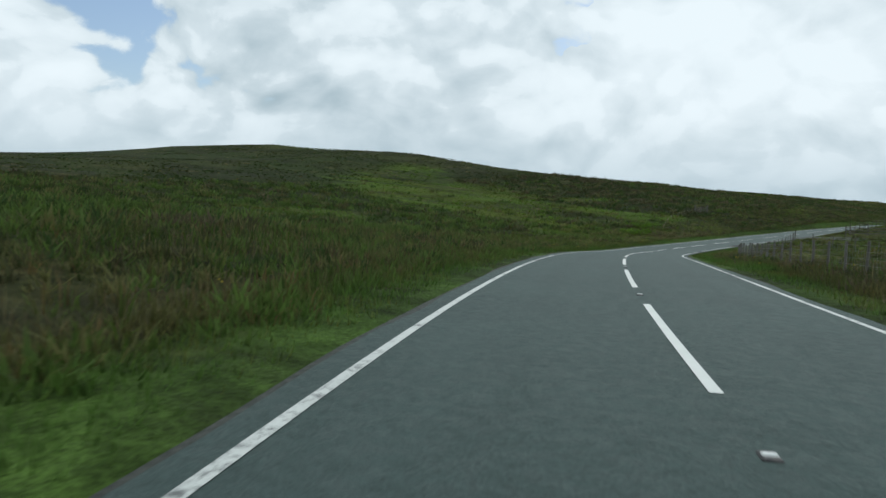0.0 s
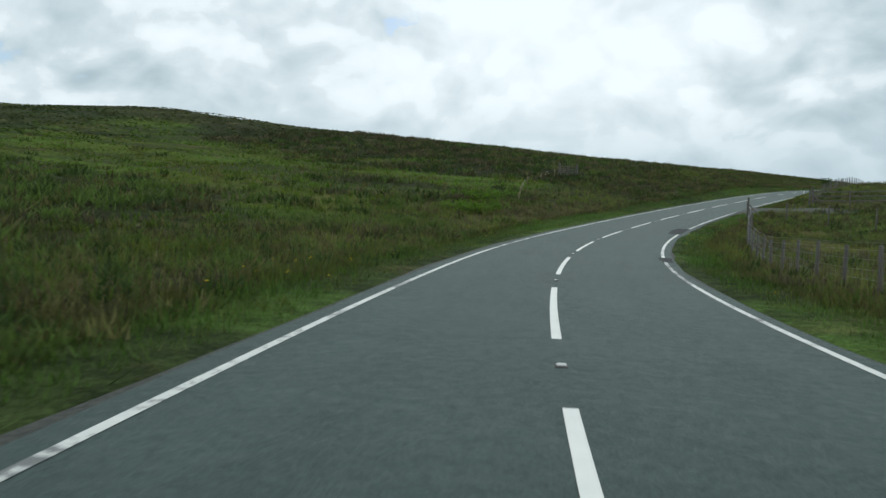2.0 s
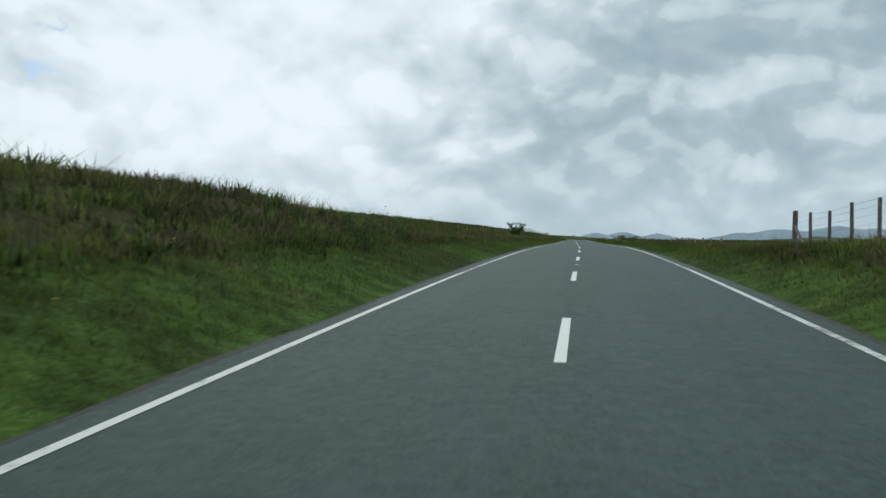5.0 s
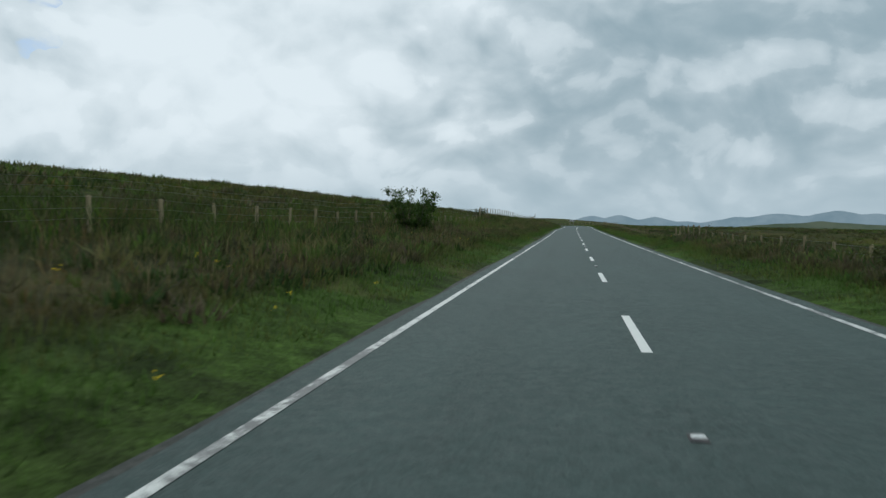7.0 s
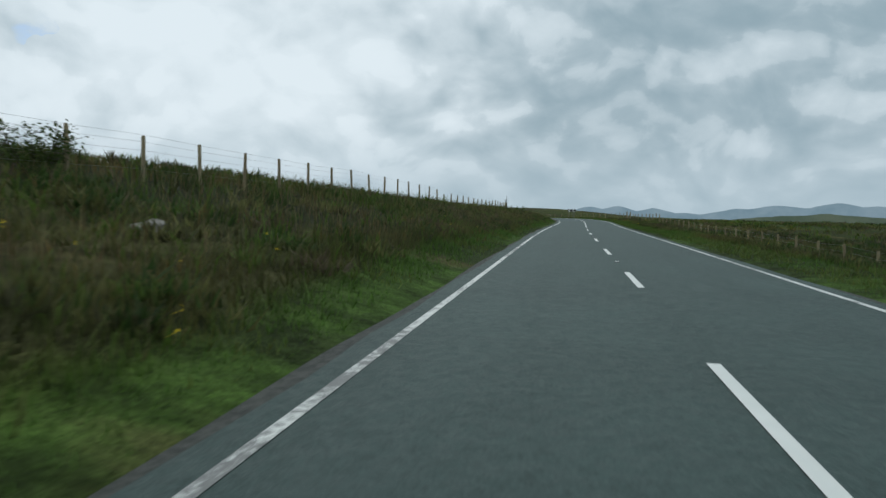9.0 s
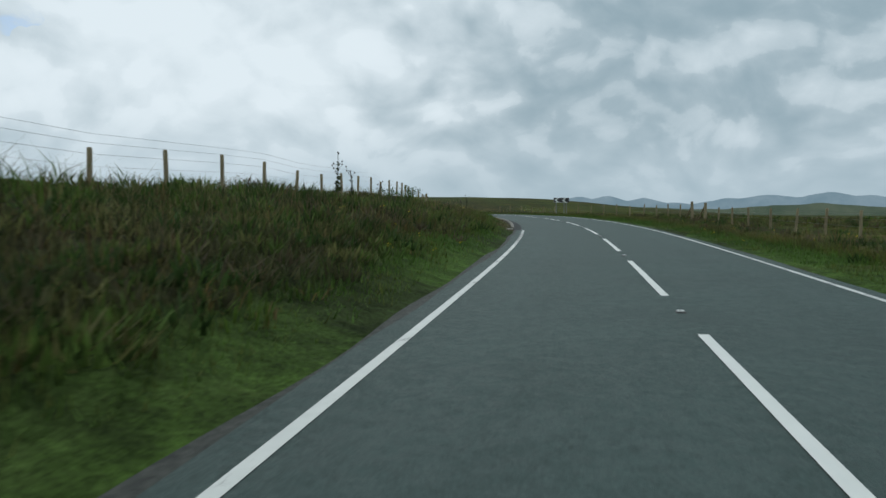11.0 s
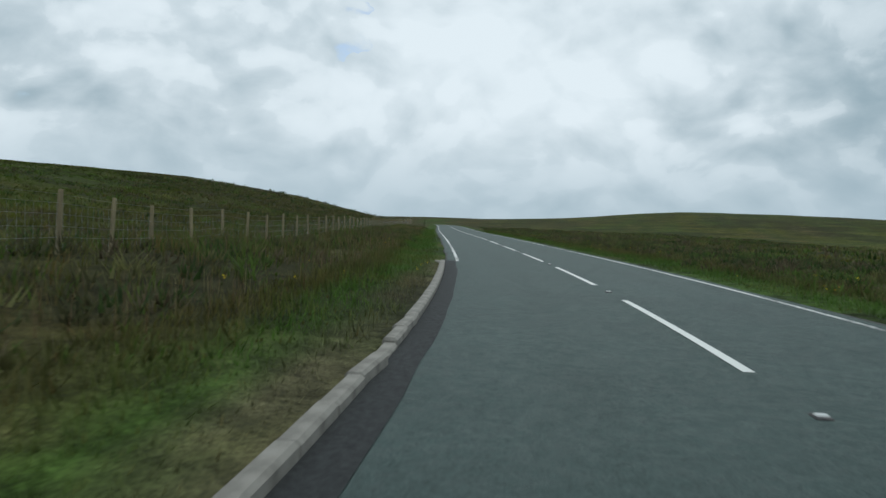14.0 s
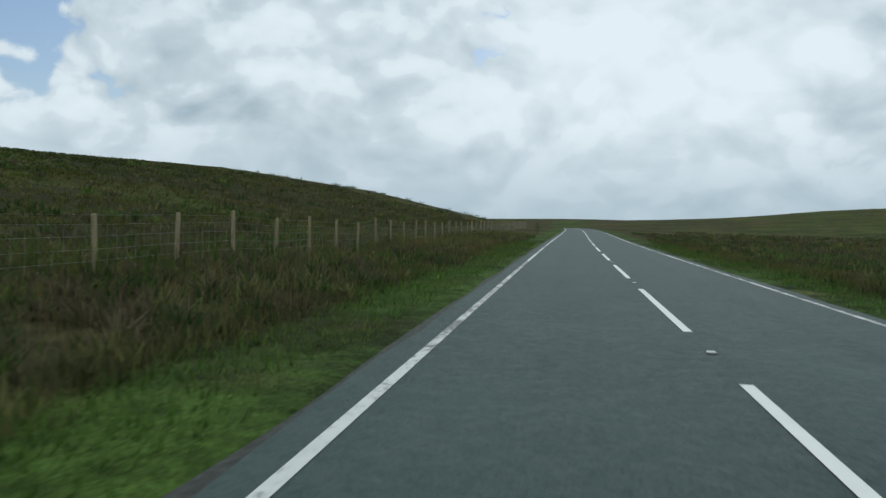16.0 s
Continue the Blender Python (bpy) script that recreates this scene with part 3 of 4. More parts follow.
def wire_mesh(name, pts, r, mat=None):
    """A thin three-sided wire through the points."""
    pts = np.asarray(pts)
    n = len(pts)
    t = np.gradient(pts, axis=0)
    t /= np.linalg.norm(t, axis=1)[:, None] + 1e-9
    a = np.cross(t, (0, 0, 1.0))
    a /= np.linalg.norm(a, axis=1)[:, None] + 1e-9
    b = np.cross(a, t)
    v = np.concatenate([pts + r * (math.cos(k) * a + math.sin(k) * b) for k in (0.5, 2.6, 4.7)])
    i = np.arange(n - 1)
    f = np.concatenate([np.stack([i + p * n, i + 1 + p * n, i + 1 + q * n, i + q * n], -1) for p, q in ((0, 1), (1, 2), (2, 0))])
    return sheet(name, v, f, mat or M_WIRE, False)


STAKES = {m: stake_mesh("post", 0.048, 1.15, m) for m in (M_POST, M_OLD)}
STRAINERS = {m: stake_mesh("strainer_post", 0.085, 1.35, m) for m in (M_POST, M_OLD)}


def fence(label, knots, spacing, group, heavy=(), wires=(1.08, 0.92, 0.72, 0.5, 0.3), netting=True, wood=None, ends=True, up=1.0):
    """A stock fence along offsets from the road: stakes, strainers and wires."""
    wood = wood or M_POST
    knots = np.array(knots, float)
    dense = np.arange(knots[0, 0], knots[-1, 0], 0.25)
    dx, dy, _ = along(dense, np.interp(dense, knots[:, 0], knots[:, 1]))
    run = np.r_[0, np.cumsum(np.hypot(np.diff(dx), np.diff(dy)))]
    at = np.linspace(0, run[-1], int(round(run[-1] / spacing)) + 1)
    px, py = np.interp(at, run, dx), np.interp(at, run, dy)
    pz = height(px, py)
    ob = thing("fence", (px[0], py[0], pz[0]), 0, label, "fence", group)
    base = np.array([px[0], py[0], pz[0]])
    heads = []
    for i, (x, y, z) in enumerate(zip(px, py, pz)):
        big = (ends and i in (0, len(px) - 1)) or any(abs(np.interp(at[i], run, dense) - h) < spacing / 2 for h in heavy)
        p = part("strainer_post" if big else "post", STRAINERS[wood] if big else STAKES[wood], ob)
        p.matrix_local = pose(*(np.array([x, y, z]) - base), rng.normal(0, 1.6), rng.normal(0, 1.6), rng.uniform(0, 360)) @ Matrix.Diagonal((1, 1, up * rng.uniform(0.95, 1.06), 1))
        if big and len(px) > 4:
            j = i + 1 if i + 1 < len(px) else i - 1
            v = (Vector((px[j], py[j], pz[j])) - Vector((x, y, z))).normalized()
            bm = bmesh.new()
            rod(bm, Vector((x, y, z + 0.85)) - Vector(base) + v * 0.05, Vector((x, y, z + 0.05)) - Vector(base) + v * 1.5, 0.05, 0.05, 7)
            part("strut", grow(bm, "strut", wood), ob)
    for k, h in enumerate(wires):
        part("wire", wire_mesh("wire", np.c_[px, py, pz + h] - base, 0.0032), ob)
    if netting:
        n = max(2, int(run[-1] / 0.3))
        q = np.linspace(0, at[-1], n)
        nx, ny, nz = np.interp(q, at, px) - base[0], np.interp(q, at, py) - base[1], np.interp(q, at, pz) - base[2]
        w = 0.0016
        v = np.concatenate([np.c_[nx - w, ny, nz + 0.1], np.c_[nx + w, ny + w, nz + 0.1], np.c_[nx + w, ny + w, nz + 0.92], np.c_[nx - w, ny, nz + 0.92]])
        i = np.arange(n)
        part("netting", sheet("netting", v, np.stack([i, i + n, i + 2 * n, i + 3 * n], -1), M_WIRE, False), ob, "thin wire netting")
    return ob


fence("weathered wooden stakes with stock wire on the grassy bank", ((209, -9.9), (290, -10.0), (295, -10.3)), 2.75, "roadside fences", netting=False, ends=False, up=0.66)
fence("weathered wooden stakes with wire on the bank's crest", ((299.4, -10.5), (304, -10.9), (314, -10.7), (343.5, -10.0)), 2.75, "roadside fences", netting=False, ends=False, up=0.97)
fence("weathered wooden stakes with stock wire leading to the bend", ((345.9, -9.95), (370, -9.5), (394.5, -9.3)), 2.68, "roadside fences", netting=False, ends=False, up=0.76)
fence("weathered wooden stakes with stock wire round the bend", ((397.2, -9.25), (409, -8.9), (414, -8.1), (416.4, -7.75), (419.2, -7.3), (421.9, -6.89)), 2.65, "roadside fences", heavy=(421.9,), netting=False, ends=False, up=0.96)
fence("pale wooden stakes with stock wire below the hill", ((429.3, -7.9), (438, -9.0), (452, -10.4), (475, -9.6), (500, -9.3), (622.3, -9.0)), 2.79, "roadside fences", ends=False)
fence("grey wooden stakes with netting round the bend's verge", ((-40, 8.0), (0, 7.6), (40, 6.8), (80, 6.2), (100, 5.6), (108.6, 4.4)), 2.2, "roadside fences", wood=M_OLD, up=0.9)
fence("wooden stakes with wire standing in tall heather", ((186, 7.2), (250, 6.9), (260, 7.0)), 3.0, "roadside fences", wires=(0.6, 0.4), netting=False, ends=False, up=0.6)
fence("close wooden stakes on a heathery hump beside the road", ((262, 7.0), (277, 7.2)), 2.4, "roadside fences", wires=(0.95, 0.6), netting=False, ends=False, up=0.92)
fence("wooden stakes with wire half hidden in heather", ((280, 7.8), (330, 8.3), (374, 7.8)), 3.0, "roadside fences", wires=(0.5, 0.3), netting=False, ends=False, up=0.5)
fence("upright wooden stakes with wire along the open moor", ((377, 7.8), (395, 7.6), (415, 9.0), (450, 9.0)), 3.0, "roadside fences", heavy=(404,), wires=(0.8, 0.62, 0.4), netting=False, ends=False, up=0.78)
fence("short run of stakes on the hillside by the gate", ((104, -11.0), (112.5, -14.5), (117.5, -16.3), (126.4, -17.6)), 5.2, "roadside fences", wires=(0.6, 0.4), netting=False, ends=False, up=0.62)
fence("close-set wooden stakes along the crest of the bank", ((123, 7.3), (134, 7.2), (150, 7.0), (172, 7.2)), 2.0, "roadside fences", netting=False, wood=M_OLD)


def field_gate(x, y, z, turn, width, label):
    ob = thing("field_gate", (x, y, z), turn, label, "gate")
    for px in (0.0, width):
        bm = bmesh.new()
        block(bm, (0.17, 0.17, 1.75), (px, 0, 0.5), bevel=0.015)
        part("gate_post", grow(bm, "gate_post", M_OLD), ob)
    for h in (0.28, 0.46, 0.64, 0.84, 1.08):
        bm = bmesh.new()
        block(bm, (width - 0.24, 0.035, 0.075), (width / 2, 0, h), bevel=0.006)
        part("rail", grow(bm, "rail", M_OLD), ob)
    for px in (0.14, width / 2, width - 0.14):
        bm = bmesh.new()
        block(bm, (0.075, 0.04, 0.95), (px, 0.036, 0.68), bevel=0.006)
        part("stile", grow(bm, "stile", M_OLD), ob)
    bm = bmesh.new()
    rod(bm, (0.16, -0.035, 0.3), (width / 2, -0.035, 1.06), 0.025, 0.025, 6)
    part("brace", grow(bm, "brace", M_OLD), ob)
    return ob


gx0, gy0 = -45.7, 133.9
field_gate(gx0, gy0, float(height(gx0, gy0)[0]), math.degrees(math.atan2(3.1, 1.0)), 3.25, "grey weathered five-bar timber gate on the hillside")


def post_and_rail(places, label, up=1.2, rails=(1.12, 0.75, 0.4)):
    """Rails nailed to square posts through the given plan points."""
    pts = [(x, y, float(height(x, y)[0])) for x, y in places]
    ob = thing("rail_fence", pts[0], 0, label, "fence", "gateway rails")
    b = Vector(pts[0])
    for i, p in enumerate(pts):
        bm = bmesh.new()
        r = 0.12 if i == 0 else 0.09
        block(bm, (r, r, up + 0.45 + (0.15 if i == 0 else 0)), Vector(p) - b + Vector((0, 0, (up - 0.3) / 2 + 0.05)), bevel=0.012)
        part("gate_post" if i == 0 else "post", grow(bm, "post", M_OLD), ob)
    for a, c in zip(pts, pts[1:]):
        for h in rails:
            bm = bmesh.new()
            u, v = Vector(a) - b + Vector((0, 0, h)), Vector(c) - b + Vector((0, 0, h))
            turn = (v - u).to_track_quat("X", "Z").to_matrix().to_4x4()
            block(bm, ((v - u).length, 0.04, 0.09), (u + v) / 2, turn, bevel=0.008)
            part("rail", grow(bm, "rail", M_OLD), ob)
    bm = bmesh.new()
    v = (Vector(pts[1]) - b).normalized()
    rod(bm, Vector((0, 0, 0.9)) + v * 0.1, Vector((0, 0, 0.05)) + v * 1.3, 0.04, 0.04, 7)
    part("strut", grow(bm, "strut", M_OLD), ob)
    return ob


def plan(s, d):
    x, y, _ = along(np.array([s]), np.array([d]))
    return float(x[0]), float(y[0])


post_and_rail([plan(109.8, 4.25), plan(107.5, 7.0), plan(106.3, 9.6), plan(105.0, 12.3), plan(103.8, 15.0)], "weathered braced posts beside the gateway", rails=())
post_and_rail([plan(121.2, 7.2), plan(120.4, 10.2), plan(119.6, 13.2), plan(118.8, 16.2)], "weathered rail fence climbing from the gateway's far post")


# ---- chevron sign ----
def chevron_sign():
    x, y, z = 19.74, 430.4, zat(426.5, 5.9)[2] + 0.10
    ob = thing("chevron_sign", (x, y, z), -29.0, "black board with two white chevrons on grey posts", "road sign")
    bm = bmesh.new()
    block(bm, (1.46, 0.02, 0.44), (0, 0, 1.22), bevel=0.008)
    panel = part("panel", grow(bm, "panel", M_BLACK), ob)
    bm = bmesh.new()
    for hx, hz, w, h in ((0, 0.208, 1.44, 0.016), (0, -0.208, 1.44, 0.016), (0.712, 0, 0.016, 0.40), (-0.712, 0, 0.016, 0.40)):
        block(bm, (w, 0.004, h), (hx, -0.013, 1.22 + hz))
    part("border", grow(bm, "border", M_WHITE), panel, "thin white border")
    for cx0 in (-0.66, 0.04):
        bm = bmesh.new()
        pts = [(0.0, 0.0), (0.24, 0.19), (0.44, 0.19), (0.22, 0.0), (0.44, -0.19), (0.24, -0.19)]
        lo = [bm.verts.new((cx0 + px, -0.011, 1.22 + pz)) for px, pz in pts]
        hi = [bm.verts.new((cx0 + px, -0.016, 1.22 + pz)) for px, pz in pts]
        for q in ((0, 1, 2, 3), (0, 3, 4, 5)):
            bm.faces.new([hi[i] for i in q])
        for i in range(6):
            bm.faces.new((lo[i], lo[(i + 1) % 6], hi[(i + 1) % 6], hi[i]))
        bmesh.ops.recalc_face_normals(bm, faces=bm.faces)
        part("chevron", grow(bm, "chevron", M_WHITE), panel, "white chevron arrow")
    for px, back in ((-0.5, 0.05), (0.24, 0.05), (0.45, 0.05)):
        bm = bmesh.new()
        rod(bm, (px, back, -0.5), (px, back, 1.38), 0.038, 0.038, 12)
        part("sign_post", grow(bm, "sign_post", M_STEEL), ob)
    for px in (-0.5, 0.24, 0.45):
        for pz in (1.1, 1.35):
            bm = bmesh.new()
            block(bm, (0.11, 0.09, 0.03), (px, 0.05, pz), bevel=0.004)
            part("clip", grow(bm, "clip", M_STEEL), ob)
    return ob


chevron_sign()


def marker_post(s, d):
    x, y, z = zat(s, d)
    ob = thing("marker_post", (x, y, z), road_turn(s), "slim white verge post with a black band", "marker post", "verge posts")
    bm = bmesh.new()
    block(bm, (0.1, 0.06, 1.1), (0, 0, 0.35), bevel=0.01)
    part("body", grow(bm, "body", M_WHITE), ob)
    bm = bmesh.new()
    block(bm, (0.104, 0.064, 0.3), (0, 0, 0.76), bevel=0.01)
    part("band", grow(bm, "band", M_BLACK), ob, "black band round the top")


marker_post(142.0, 3.95)


# ---- road studs ----
def road_stud():
    ob = thing("road_stud", (0, 0, 0), 0, "small cast road stud with white reflectors in asphalt", "road stud", "studs along the centre line")
    bm = bmesh.new()
    block(bm, (0.11, 0.17, 0.024), (0, 0, 0.0), bevel=0.01)
    part("casting", grow(bm, "casting", M_IRON), ob)
    bm = bmesh.new()
    block(bm, (0.085, 0.06, 0.022), (0, 0, 0.012), bevel=0.008)
    part("reflector", grow(bm, "reflector", M_LENS), ob, "white rubber reflector block")
    return ob


first = None
for s in STUDS:
    if s < -30 or s > 640:
        continue
    x, y, z = (float(v[0]) for v in along(np.array([s]), np.array([0.0])))
    m = pose(x, y, z, math.degrees(math.atan(float(np.interp(s, START + 14.0 * np.arange(len(GRADE)), GRADE)) / 100)), 0, road_turn(s))
    if first is None:
        first = road_stud()
        first.matrix_world = m
    else:
        copy_thing(first, m)

# ---- road repairs, kerb ----
part("repair_strip", ribbon("repair_strip", KERB0 - 0.3, KERB1 + 0.2, lambda s: -3.04 + 0 * s, lambda s: -2.70 - 0.05 * vnoise(s, 0 * s, 1.5, 14), 0.006, M_PATCH, 0.5), road, "dark asphalt repair along the kerb")
part("repair_patch", ribbon("repair_patch", 89.2, 94.2, lambda s: 2.0 + 0.25 * vnoise(s, 0 * s, 1.1, 15), 2.8, 0.008, M_PATCH, 0.3), road, "dark irregular asphalt patch at the edge")
part("repair_patch", ribbon("repair_patch", 71.6, 73.6, lambda s: 2.5 + 0.2 * vnoise(s, 0 * s, 0.8, 16), 2.95, 0.008, M_PATCH, 0.3), road, "dark irregular asphalt patch at the edge")


def apron():
    st, off = np.linspace(109.0, 118.0, 19), np.linspace(2.8, 11.0, 18)
    a, b = (v.ravel() for v in np.meshgrid(st, off, indexing="ij"))
    mid = 117.0 - (b - 2.8) * 0.1
    half = 4.4 - 2.6 * np.clip((b - 2.8) / 3.0, 0, 1)
    a = mid + (a - 113.5) / 4.5 * half
    x, y, _ = along(a, b)
    z = rise(a, b, x, y) + 0.05 - 0.05 * np.clip(np.abs(a - mid) / half, 0, 1) ** 4
    return sheet("track", np.c_[x, y, z], lattice(19, 18), M_GRIT)


tagged(new("track", apron()), "short dark gravel track entering through the gateway", "track", kind="structure")

kerb = tagged(new("kerb"), "pale concrete kerb round the inside of the bend", "kerb", kind="structure")
bm = bmesh.new()
block(bm, (0.15, 0.90, 0.34), (0, 0, -0.07), bevel=0.025)
KERBSTONE = grow(bm, "kerbstone", M_KERB)
n_k = int((KERB1 - KERB0) / 0.915)
for i in range(n_k):
    s = KERB0 + 0.46 + i * 0.915
    d, turn, drop = -3.115, 0.0, 0.0
    for mouth in (414.6, 440.3):              # gullies: the kerb is flared back on both sides
        u = s - mouth
        if abs(u) < 0.46:
            drop = 0.05
        elif 0.5 <= u < 1.5:
            d, turn = -3.12, -3.0
        elif -1.5 < u <= -0.5:
            d, turn, drop = -3.10, -3.0, 0.0
    if i == 0:
        d, turn, drop = -3.25, -14.0, 0.05
    if i == n_k - 1:
        d, turn, drop = -3.2, 12.0, 0.06
    x, y, z = (float(v[0]) for v in along(np.array([s]), np.array([d])))
    k = part("kerbstone", KERBSTONE, kerb)
    k.matrix_local = pose(x, y, z - drop + 0.003 * rng.normal(), 0.15 * rng.normal(), 0.3 * rng.normal(), road_turn(s) + turn + 0.25 * rng.normal())
# ---- shrubs, thistles, stones ----
def leafy(name, pts, sizes, cols, seed):
    """Many small folded leaves as one mesh."""
    r = np.random.RandomState(seed)
    n = len(pts)
    a, t = r.uniform(0, 2 * np.pi, n), r.uniform(-0.9, 0.9, n)
    u = np.c_[np.cos(a) * np.cos(t), np.sin(a) * np.cos(t), np.sin(t)] * sizes[:, None]
    b = a + np.pi / 2
    v = np.c_[np.cos(b), np.sin(b), r.uniform(-0.5, 0.5, n)] * (sizes * 0.33)[:, None]
    verts = np.stack([pts, pts + 0.5 * u + v, pts + u, pts + 0.5 * u - v], 1).reshape(-1, 3)
    i = np.arange(n)[:, None] * 4
    me = sheet(name, verts, np.concatenate([i + [0, 1, 2], i + [0, 2, 3]]), M_LEAF, False)
    put_tint(me, 1.4 * np.repeat(cols, 4, 0))
    return me


def shrub(s, d, wide, tall, label, seed, stems=5, leaves=900, leaf=0.07, tone=(0.030, 0.060, 0.014), name="bush", up=0.0):
    """A small wind-bent bush: forked stems with loose leaves in tiers."""
    r = np.random.RandomState(seed)
    x, y, z = zat(s, d)
    ob = thing(name, (x, y, z + up), r.uniform(0, 360), label, "bush", "moorland bushes")
    bm = bmesh.new()
    tips = []
    for k in range(stems):
        a = 2 * math.pi * (k + r.uniform(-0.3, 0.3)) / stems
        foot = Vector((0.12 * math.cos(a), 0.12 * math.sin(a), -0.1))
        reach = wide / 2 * r.uniform(0.5, 0.95)
        p = foot
        for j in range(1, 5):
            f = j / 4
            q = Vector((reach * f ** 0.8 * math.cos(a), reach * f ** 0.8 * math.sin(a), tall * f * r.uniform(0.75, 1.0)))
            rod(bm, p, q, 0.022 * (1.2 - f), 0.022 * (1.0 - f) + 0.003, 5)
            for _ in range(3):
                e = q + Vector((r.normal(0, 0.16), r.normal(0, 0.16), r.uniform(-0.02, 0.2))) * (wide / 2.4)
                rod(bm, q, e, 0.006, 0.003, 4)
                tips.append((q, e))
            p = q
    part("stems", grow(bm, "stems", M_BARK), ob)
    pick = r.randint(0, len(tips), leaves)
    f = r.uniform(0, 1, leaves)[:, None]
    q0, q1 = np.array([tips[i][0] for i in pick]), np.array([tips[i][1] for i in pick])
    pts = q0 + (q1 - q0) * f + r.normal(0, 0.08, (leaves, 3))
    cols = np.array(tone) * r.uniform(0.6, 1.7, (leaves, 1)) + np.array((0.012, 0.01, 0.0)) * r.uniform(0, 1, (leaves, 1))
    part("leaves", leafy("leaves", pts, r.uniform(0.6, 1.3, leaves) * leaf, cols, seed + 1), ob, "small dark green leaves")
    return ob


shrub(250.4, -8.1, 2.9, 1.95, "wind-bent dark green rowan bush on the bank", 11, 10, 4200, 0.11)
shrub(253.1, -7.9, 1.7, 1.5, "low dark green rowan bush on the bank", 12, 6, 1800, 0.11)
shrub(276.0, -10.5, 0.9, 0.7, "low green bush beside the fence", 13, 4, 400, 0.06)
shrub(585.0, -5.5, 0.9, 1.5, "small dark bush at the road's edge", 14, 4, 500, 0.07)
shrub(161.0, -4.8, 1.5, 0.8, "low bush at the crest of the road", 15, 4, 500, 0.07)
shrub(167.0, -5.2, 1.1, 0.6, "low bush at the crest of the road", 16, 4, 400, 0.07)
shrub(304.3, -11.1, 2.4, 0.85, "dark rush clump beside the fence", 17, 12, 1800, 0.09, (0.025, 0.04, 0.012))
shrub(387.6, -7.4, 1.6, 0.7, "dark green bramble on the bank", 18, 7, 900, 0.08)
shrub(128.0, -4.6, 2.2, 0.7, "low green bramble on the bank", 19, 6, 900, 0.08, (0.04, 0.08, 0.015))
shrub(93.0, -9.5, 4.2, 0.6, "bright green bracken clump on the slope", 20, 12, 2600, 0.12, (0.06, 0.12, 0.012), "bracken")
shrub(101.0, -12.5, 5.0, 0.6, "bright green bracken clump on the slope", 21, 12, 2600, 0.12, (0.06, 0.12, 0.012), "bracken")
shrub(229.0, 5.6, 2.6, 0.7, "dark heather bush on the verge", 22, 7, 1300, 0.08, (0.035, 0.042, 0.016))
shrub(258.0, 5.9, 2.2, 0.8, "dark heather bush on the verge", 23, 7, 1300, 0.08, (0.035, 0.042, 0.016))
shrub(216.0, -5.8, 0.8, 0.4, "bright green broom on the bank", 24, 6, 900, 0.07, (0.07, 0.13, 0.015))


def meadowsweet():
    x, y, z = zat(221.0, 3.9)
    ob = thing("flowering_plant", (x, y, z), 0, "clump of creamy white meadow flowers on the verge", "plant")
    r = np.random.RandomState(5)
    bm = bmesh.new()
    heads = []
    for _ in range(26):
        a, q = r.uniform(0, 6.28), r.uniform(0, 0.55)
        e = Vector((q * math.cos(a), 1.3 * q * math.sin(a), r.uniform(0.22, 0.45)))
        rod(bm, e * 0.3 - Vector((0, 0, 0.15)), e, 0.005, 0.003, 4)
        heads.append(e)
    part("stems", grow(bm, "stems", M_BARK), ob)
    pts = np.array([heads[i % 26] for i in range(1000)]) + r.normal(0, 0.035, (1000, 3))
    part("flowers", leafy("flowers", pts, r.uniform(0.02, 0.04, 1000), np.array((0.36, 0.35, 0.24)) * r.uniform(0.6, 1.1, (1000, 1)), 6), ob, "creamy white flower heads")
    pts = np.c_[r.normal(0, 0.3, (700, 2)), r.uniform(0.02, 0.42, 700)]
    part("leaves", leafy("leaves", pts, r.uniform(0.06, 0.12, 700), np.array((0.05, 0.09, 0.02)) * r.uniform(0.6, 1.5, (700, 1)), 7), ob)


meadowsweet()


def thistle(s, d, tall, seed):
    """A tall marsh thistle: one stem, spiny leaves, dark heads."""
    r = np.random.RandomState(seed)
    x, y, z = zat(s, d)
    ob = thing("thistle", (x, y, z), r.uniform(0, 360), "tall spiny thistle with dark heads on the bank", "thistle", "thistles on the bank")
    bm = bmesh.new()
    lean = Vector((r.normal(0, 0.05), r.normal(0, 0.05), 1.0)) * tall
    rod(bm, (0, 0, -0.15), lean * 0.6, 0.020, 0.014, 6)
    rod(bm, lean * 0.6, lean, 0.014, 0.008, 6)
    ends = [lean]
    for k in range(7):
        p = lean * r.uniform(0.55, 0.95)
        a = r.uniform(0, 6.28)
        e = p + Vector((0.17 * math.cos(a), 0.17 * math.sin(a), 0.2)) * r.uniform(0.6, 1.3)
        rod(bm, p, e, 0.005, 0.003, 4)
        ends.append(e)
    part("stem", grow(bm, "stem", M_BARK), ob)
    n = 80
    f = r.uniform(0.03, 0.9, n) ** 1.3
    pts = np.array(lean)[None] * f[:, None]
    part("leaves", leafy("leaves", pts, 0.22 * min(1.0, tall / 1.5) * (1.1 - 0.8 * f), np.array((0.035, 0.05, 0.02)) * r.uniform(0.6, 1.5, (n, 1)), seed + 3), ob, "spiny grey-green leaves")
    for e in ends:
        bm = bmesh.new()
        bmesh.ops.create_uvsphere(bm, u_segments=7, v_segments=5, radius=0.026, matrix=Matrix.Translation(e) @ Matrix.Diagonal((1, 1, 1.3, 1)))
        part("flower_head", grow(bm, "flower_head", M_BARK), ob)


